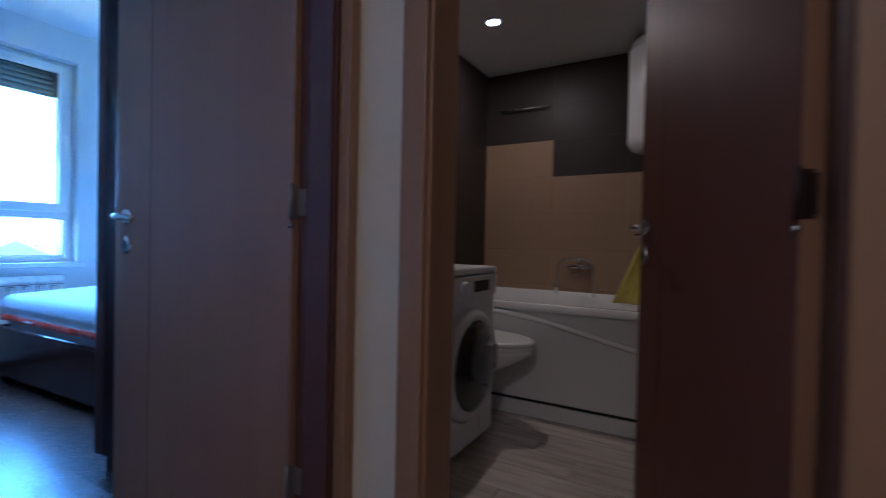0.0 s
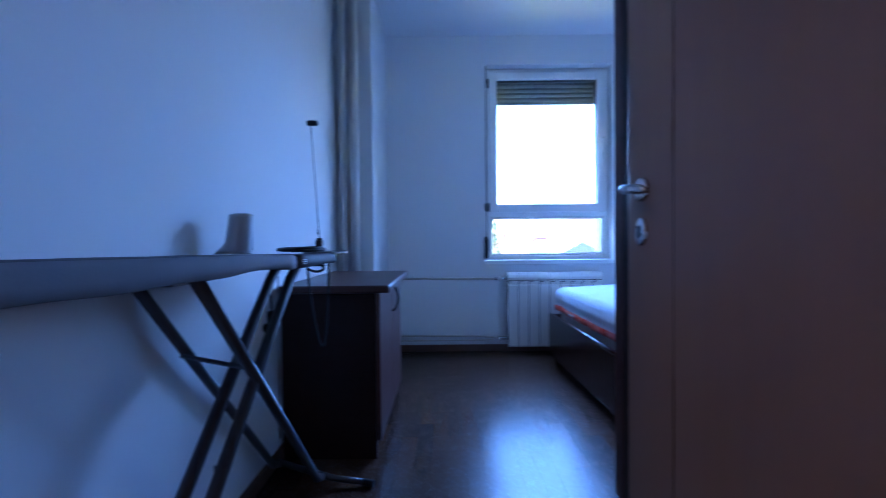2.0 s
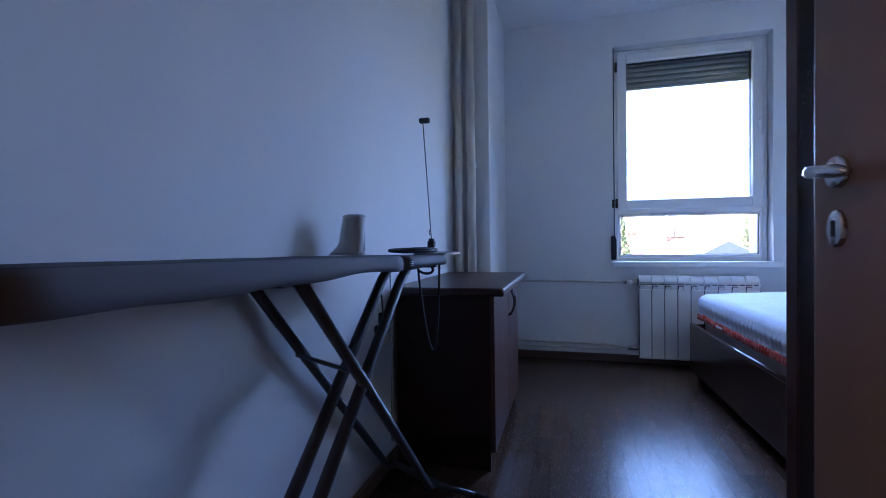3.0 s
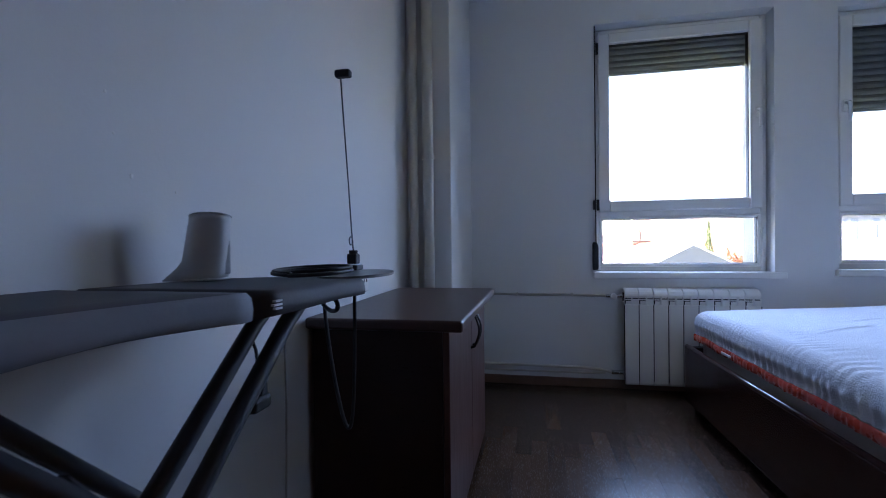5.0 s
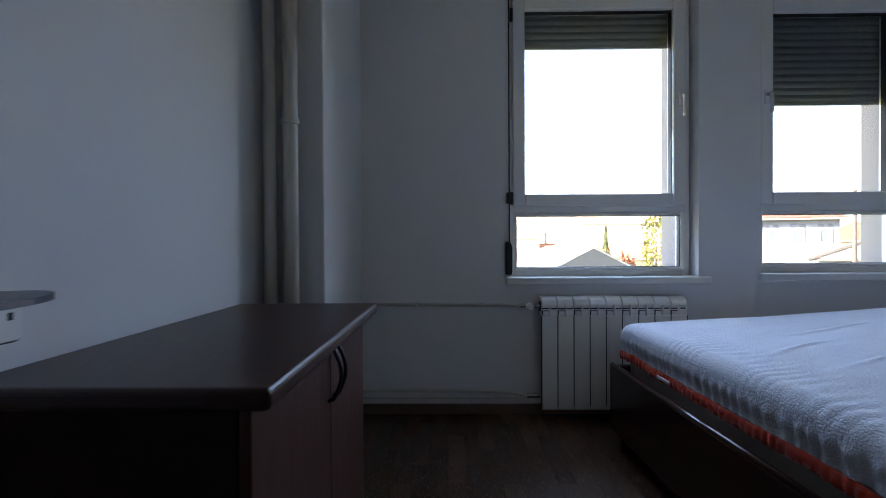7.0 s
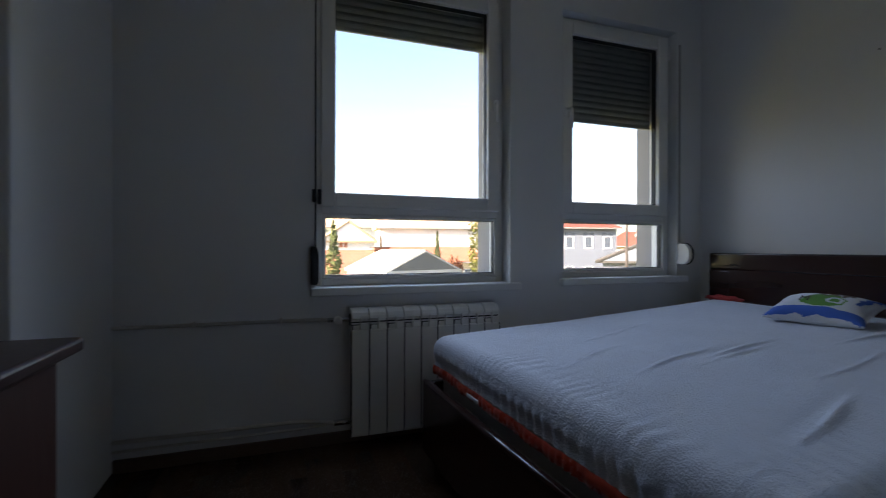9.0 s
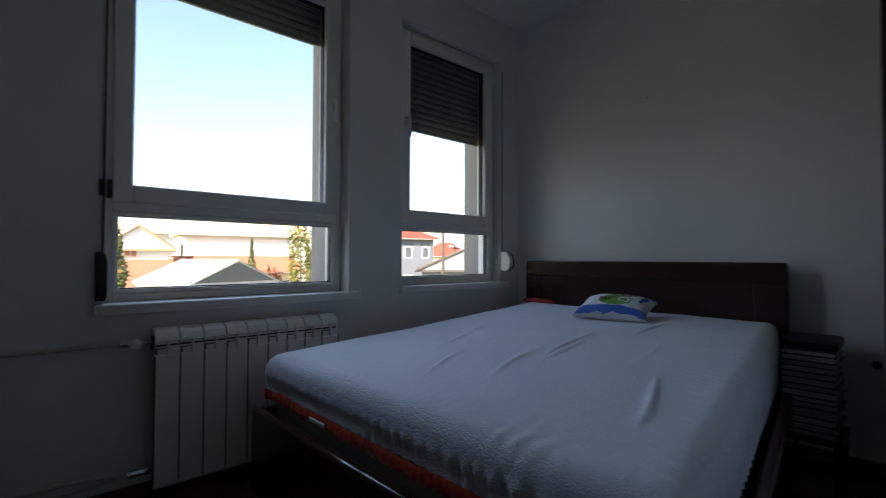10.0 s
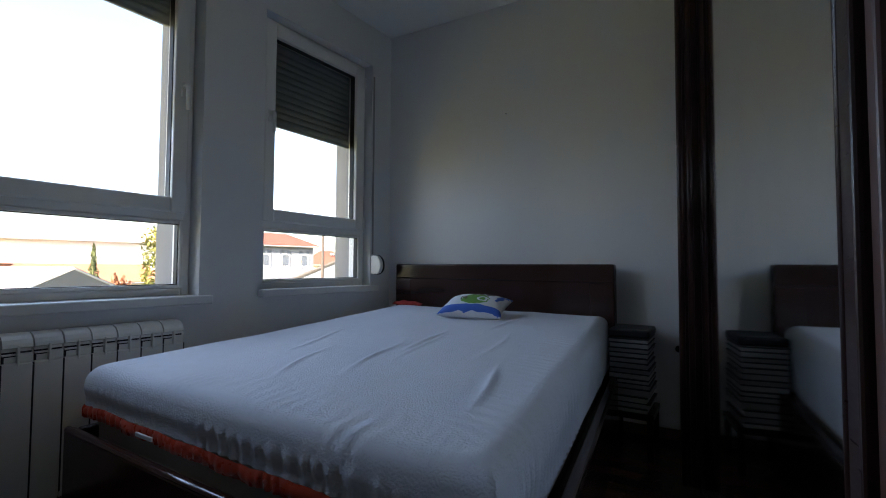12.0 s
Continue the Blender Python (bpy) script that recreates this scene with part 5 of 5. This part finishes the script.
bmesh.ops.recalc_face_normals(bm, faces=bm.faces)
tagged(link("ground", bm, GRASS, smooth=True), "dry grassy ground sloping up to a low hill", "ground", kind="structure")


def house(x, y, z, rz, w, d, h, rh, wall, roof, label, storeys=2, cols=3, hip=False, over=0.45, chimney=True, tiny=False, rake=0.13):
    """A house with its front facing +x: w along y, d along x, eaves at h, ridge rh higher, running along y."""
    t = thing("house", x, y, z, rz, label, "house", "houses seen from the windows")
    part("wall", box((-d / 2, -w / 2, -3.0), (d / 2, w / 2, h)), wall, t)
    bm = bmesh.new()
    a, b = d / 2 + over, w / 2 + over
    rx = w / 2 - hip if hip else b
    th = 0.16
    for lo in ([(-a, -b, h), (a, -b, h), (a, b, h), (-a, b, h)],):
        ridge = [(0, -rx, h + rh), (0, rx, h + rh)]
        v = [bm.verts.new(p) for p in lo] + [bm.verts.new(p) for p in ridge]
        vt = [bm.verts.new((p[0] * 1.002, p[1] * 1.002, p[2] + th)) for p in lo] + [bm.verts.new((p[0], p[1] * (1.002), p[2] + th)) for p in ridge]
        bm.faces.new((vt[1], vt[2], vt[5], vt[4]))
        bm.faces.new((vt[3], vt[0], vt[4], vt[5]))
        for tri in ((vt[0], vt[1], vt[4]), (vt[2], vt[3], vt[5])):
            bm.faces.new(tri).material_index = 0 if hip else 1
        bm.faces.new((v[0], v[3], v[2], v[1]))
        for k in range(4):
            bm.faces.new((v[k], v[(k + 1) % 4], vt[(k + 1) % 4], vt[k]))
    bmesh.ops.recalc_face_normals(bm, faces=bm.faces)
    rf = part("roof", bm, (roof, wall), t)
    # courses of tiles as low ribs on the slope that faces the windows
    n = int(2 * b / 0.55)
    bm = bmesh.new()
    for k in range(n):
        yy = -b + (k + 0.5) * 2 * b / n
        top = 1.0
        if hip and abs(yy) > rx:
            top = max(0.02, (b - abs(yy)) / (b - rx))
        add_tube(bm, [(a, yy, h + th), (a * (1 - top), yy, h + rh * top + th)], 0.02, 5, False)
    part("tile_rib", bm, roof, rf)
    if not hip:
        for s_ in (-1, 1):
            bm = bmesh.new()
            yy = s_ * (w / 2 - 0.01)
            q = [bm.verts.new(p) for p in ((-d / 2, yy, h), (d / 2, yy, h), (0, yy, h + rh * 0.9))]
            q2 = [bm.verts.new((p.co.x, p.co.y - s_ * 0.2, p.co.z)) for p in q]
            bm.faces.new(q)
            bm.faces.new(list(reversed(q2)))
            for k in range(3):
                bm.faces.new((q[k], q[(k + 1) % 3], q2[(k + 1) % 3], q2[k]))
            bmesh.ops.recalc_face_normals(bm, faces=bm.faces)
            part("gable", bm, wall, t)
            for e in (-1, 1):
                part("rake_board", tube([(e * a, s_ * b, h + th / 2), (0, s_ * b, h + rh + th / 2)], rake, 6), roof, rf)
    part("gutter", tube([(a + 0.05, -b, h + 0.02), (a + 0.05, b, h + 0.02)], 0.07, 8), CONCRETE, t)
    sh = h / storeys
    for s_ in range(storeys):
        for c in range(cols):
            yy = -w / 2 + (c + 0.5) * w / cols
            z0 = s_ * sh + sh * 0.33
            wn_ = part("window", ring(bmesh.new(), d / 2 - 0.02, d / 2 + 0.05, yy - 0.45, yy + 0.45, z0, z0 + sh * 0.42, 0.09, 0), FRAMEWHITE, t)
            part("pane", box((d / 2 - 0.02, yy - 0.37, z0 + 0.09), (d / 2 + 0.012, yy + 0.37, z0 + sh * 0.42 - 0.09)), DARKGLASS, wn_)
    if tiny:
        for c in range(cols):
            for e in (-0.35, 0.35):
                yy = -w / 2 + (c + 0.5) * w / cols + e
                part("vent_window", box((d / 2 - 0.02, yy - 0.22, h - 0.75), (d / 2 + 0.02, yy + 0.22, h - 0.4), 0.01), DARKGLASS, t)
    if chimney:
        ch = part("chimney", box((0.3, w * 0.25, h + rh * 0.4), (0.8, w * 0.25 + 0.4, h + rh + 0.6), 0.03), BRICKWALL, t, "red brick chimney")
        part("chimney_cap", box((0.22, w * 0.25 - 0.07, h + rh + 0.6), (0.88, w * 0.25 + 0.47, h + rh + 0.7), 0.02), CONCRETE, ch)
    return t


def tree(x, y, z, h, r, leaf, seed, conical, label):
    rnd = random.Random(seed)
    t = thing("tree", x, y, z, rnd.uniform(0, 360), label, "tree", "trees seen from the windows")
    part("trunk", tube([(0, 0, -0.5), (0.05, 0, h * 0.3), (0, 0.06, h * 0.65), (0.02, 0, h * 0.92)], [0.05 * r + 0.09, 0.05 * r + 0.06, 0.05, 0.02], 8), BARK, t, smooth=True)
    bm = bmesh.new()
    for k in range(9):
        a, zz = rnd.uniform(0, 6.28), h * rnd.uniform(0.2, 0.7)
        l_ = r * rnd.uniform(0.4, 0.8)
        add_tube(bm, [(0, 0, zz), (l_ * 0.5 * math.cos(a), l_ * 0.5 * math.sin(a), zz + l_ * 0.3), (l_ * math.cos(a), l_ * math.sin(a), zz + l_ * 0.7)], [0.05, 0.03, 0.012], 5)
    part("limb", bm, BARK, t)
    vs, fs = [], []
    count = 1500
    for k in range(count):
        if conical:
            u = rnd.random() ** 0.7
            zz = h * (1 - 0.92 * u)
            rr = r * u * (0.55 + 0.45 * rnd.random()) * (1 + 0.25 * math.sin(zz * 5))
        else:
            p = Vector((rnd.gauss(0, 1), rnd.gauss(0, 1), rnd.gauss(0, 1))).normalized() * rnd.uniform(0.55, 1.0)
            p *= 1 + 0.35 * noise.noise(p * 2.2 + Vector((seed, 0, 0)))
            zz, rr = h * 0.64 + p.z * h * 0.36, None
        a = rnd.uniform(0, 6.28)
        c = Vector((rr * math.cos(a), rr * math.sin(a), zz)) if rr is not None else Vector((p.x * r, p.y * r, zz))
        s_ = rnd.uniform(0.10, 0.24) * max(0.7, r / 2)
        q = Euler((rnd.uniform(0, 6.28), rnd.uniform(0, 6.28), 0)).to_matrix()
        base = len(vs)
        for e in ((-1, 0, 0), (0, -0.5, 0.15), (1, 0, 0), (0, 0.5, 0.15)):
            vs.append(tuple(c + q @ (Vector(e) * s_)))
        fs.append((base, base + 1, base + 2, base + 3))
    me = bpy.data.meshes.new("crown")
    me.from_pydata(vs, [], fs)
    me.materials.append(leaf)
    cr = new("crown", me)
    cr.parent = t
    return t


def utility_pole(x, y, z, h, arms=2):
    t = thing("utility_pole", x, y, z, 20, "dark timber utility pole with cross arms", "utility pole", "poles")
    part("mast", tube([(0, 0, -1), (0, 0, h)], [0.13, 0.08], 10), POLEWOOD, t, smooth=True)
    for k in range(arms):
        part("cross_arm", box((-0.05, -0.9, h - 0.35 - 0.7 * k), (0.05, 0.9, h - 0.25 - 0.7 * k), 0.01), POLEWOOD, t)
        for s_ in (-0.8, -0.4, 0.4, 0.8):
            part("insulator", tube([(0, s_, h - 0.25 - 0.7 * k), (0, s_, h - 0.1 - 0.7 * k)], 0.05, 8), ENAMEL, t)
    return t


def wire(a, b, sag):
    t = thing("overhead_wire", label="thin dark overhead cable between poles", category="cable", group="overhead wires")
    a, b = Vector(a), Vector(b)
    part("strand", tube([a.lerp(b, k / 14) - Vector((0, 0, sag * 4 * (k / 14) * (1 - k / 14))) for k in range(15)], 0.010, 5), BLACKPLASTIC, t)


# seen through the first window
oh = house(-30.5, 5.4, GZ, 6, 6.4, 7, 5.2, 1.6, CREAMHOUSE, ROOFTILE, "low cream house, red tiled roof, wide brick chimney stack", 2, 3, chimney=False)
stk = part("chimney_stack", box((-0.2, 1.85, 6.0), (0.6, 3.0, 7.15), 0.03), BRICKWALL, oh, "wide dark brick chimney stack")
for k in range(3):
    part("stack_course", box((-0.25, 1.80, 6.72 + 0.19 * k), (0.65, 3.05, 6.79 + 0.19 * k), 0.01), BARK, stk)
part("flue_pipe", tube([(0.2, 2.45, 7.1), (0.2, 2.45, 7.75), (0.25, 2.40, 8.0)], [0.10, 0.10, 0.05], 8), BARK, stk)
house(-24, 7.75, GZ, 106, 5, 4.7, 5.75, 1.1, SHADEDBOARDS, GREYROOF, "weathered grey boarded outbuilding, darkened for shade, with a pale pitched roof", 2, 0, chimney=False, over=0.08, rake=0.045)
gh = house(-44, 7.0, GZ, 88, 7, 4.8, 7.6, 1.9, WHITEHOUSE, PALEROOF, "sunlit white gabled house with a pale tiled roof", 2, 0, chimney=False, over=0.25)
for k in range(2):
    sw = part("window", ring(bmesh.new(), -0.85 + 0.42 * k, -0.5 + 0.42 * k, -3.56, -3.50, 7.15, 7.85, 0.05, 0), FRAMEWHITE, gh)
    part("window_shutter", box((-0.85 + 0.42 * k, -3.60, 7.15), (-0.5 + 0.42 * k, -3.55, 7.85), 0.01), BRICKWALL, gh, "faded red window shutter")
house(-49, 16.8, GZ, -6, 11, 8, 5.5, 1.6, CREAMHOUSE, ROOFTILE, "low house with a long orange tiled roof", 2, 4, chimney=False)
house(-62, 21.5, GZ + 1.5, -8, 15, 9, 8.2, 1.8, WHITEHOUSE, PALEROOF, "large sunlit white house with a pale roof", 2, 0, chimney=False)
house(-85, 14.0, GZ + 5, 0, 18, 11, 5.6, 1.8, WHITEHOUSE, PALEROOF, "large pale house on the hillside", 2, 0, chimney=False)
# seen through the second window
house(-40.1, 29.3, GZ, -14, 10, 6, 9.1, 1.35, SHADEDWALL, DARKENEDTILE, "tall white house coloured as in shade, red hipped roof, attic windows", 3, 5, hip=1.7, tiny=True, chimney=False)
house(-23.9, 26.0, GZ, 48.7, 5, 6, 6.1, 1.5, SHADEDWALL, DARKROOF, "white house coloured as in shade, dark grey pitched roof", 2, 0, chimney=False)
house(-52, 49.5, GZ, -42, 7, 6, 7.3, 2.1, CREAMHOUSE, DARKENEDTILE, "cream house with a brown hipped roof", 2, 3, hip=2.6, chimney=False)
tree(-20, 3.4, GZ, 8.4, 1.35, CONIFER, 8, True, "green conifer close to the house")
tree(-30, 12.0, GZ, 8.4, 0.95, CONIFER, 3, True, "slim dark green conifer beside the roofs")
tree(-26, 10.9, GZ, 6.3, 0.8, CONIFER, 5, False, "dark green shrub beside the outbuilding")
tree(-28, 14.6, GZ, 10.2, 0.95, LEAF, 6, False, "tall yellow-green columnar tree")
tree(-30, 13.5, GZ, 6.5, 0.8, RUST, 7, False, "rust-coloured autumn shrub tree")
tree(-29, 12.7, GZ, 6.3, 0.6, RUST, 11, False, "rust-coloured autumn shrub tree")
tree(-52, 5.4, GZ + 1, 8.6, 1.6, LEAF, 9, False, "yellow-green tree on the hillside")
tree(-70, 28.2, GZ + 2, 10.6, 0.7, CONIFER, 10, True, "slim conifer on the hillside")
utility_pole(-19, 19.75, GZ, 9.6, 1)
utility_pole(-27, 28.2, GZ, 8.3, 1)
for k in range(4):
    wire((-19, 19.75 - 0.8 + 0.5 * k, GZ + 9.3 - 0.35 * k), (-29, 60, GZ + 8.6 - 0.35 * k), 1.0)


# ---- pieces of floors and walls ----
def shared_box(name, size, bev, material):
    bm = box((0, 0, 0), size, bev, 1)
    me = bpy.data.meshes.new(name)
    bm.to_mesh(me)
    bm.free()
    me.materials.append(material)
    return me


def piece(name, me, parent, m):
    ob = new(name, me)
    ob.parent = parent
    ob.matrix_world = m
    return ob


PW, PL = 0.07, 0.44
strip = shared_box("strip", (PL - 0.0003, PW - 0.0003, 0.0115), 0.0002, PARQUET)
half_strip = shared_box("strip", (PL / 2 - 0.0003, PW - 0.0003, 0.0115), 0.0002, PARQUET)
rest = bmesh.new()
rnd = random.Random(11)
row, y = 0, SOUTH
while y < 4.0:
    off = (row * 0.147) % PL
    x = -off
    while x < 3.5:
        a, b = max(0.0, x), min(3.5, x + PL)
        if b - a > 0.03 and not (y > 1.45 and a > 2.72):
            if b - a > PL - 0.01 and y < 1.70 and a > 0.2:
                piece("strip", strip, floor, pose(a, y, -0.0116 + rnd.uniform(-0.0002, 0.0002)))
            else:
                add_box(rest, (a, y, -0.0116), (b - 0.0003, min(y + PW - 0.0003, 4.0), 0))
        x += PL
    y += PW
    row += 1
for k in range(48):
    for i in range(5):
        a, b = 3.5 + i * 0.42, min(5.3, 3.5 + (i + 1) * 0.42)
        y0 = -1.6 + k * PW
        if y0 < 1.6 and b > a:
            add_box(rest, (a, y0, -0.0116), (b - 0.0008, min(y0 + PW - 0.0008, 1.6), 0))
tagged(part("strip_field", rest, PARQUET, floor), kind="stuff")

tile_cut = {}
for j in range(11):
    for i in range(-1, 4):
        x = 2.86 + i * 0.6 - (j % 3) * 0.2
        a, b = max(x, 2.854), min(x + 0.597, 4.718)
        if b - a > 0.04 and 1.605 + j * 0.2 < 3.7:
            ln = round(b - a, 3)
            if ln not in tile_cut:
                tile_cut[ln] = shared_box("floor_tile", (ln, 0.197, 0.0065), 0.001, TILE_FLOOR)
            piece("floor_tile", tile_cut[ln], bath_floor, pose(a, 1.605 + j * 0.2, -0.0062))
TH = 0.26
wt = shared_box("wall_tile", (0.4985, 0.012, TH - 0.0015), 0.0007, TILE_BROWN)
wd = shared_box("wall_tile", (0.4992, 0.012, TH - 0.0008), 0.0004, TILE_DARK)
for j in range(9):
    z = 1.43 - 6 * TH + j * TH + 0.002
    for i in range(-1, 4):
        x = 3.372 - 0.5 + i * 0.5
        brown = j < 6 or (j == 6 and x < 3.3)
        if x < 4.72 and z + TH < 2.26:
            piece("wall_tile", wt if brown else wd, bath_north, pose(x, 3.7795 - 0.012 + 0.0005, z))
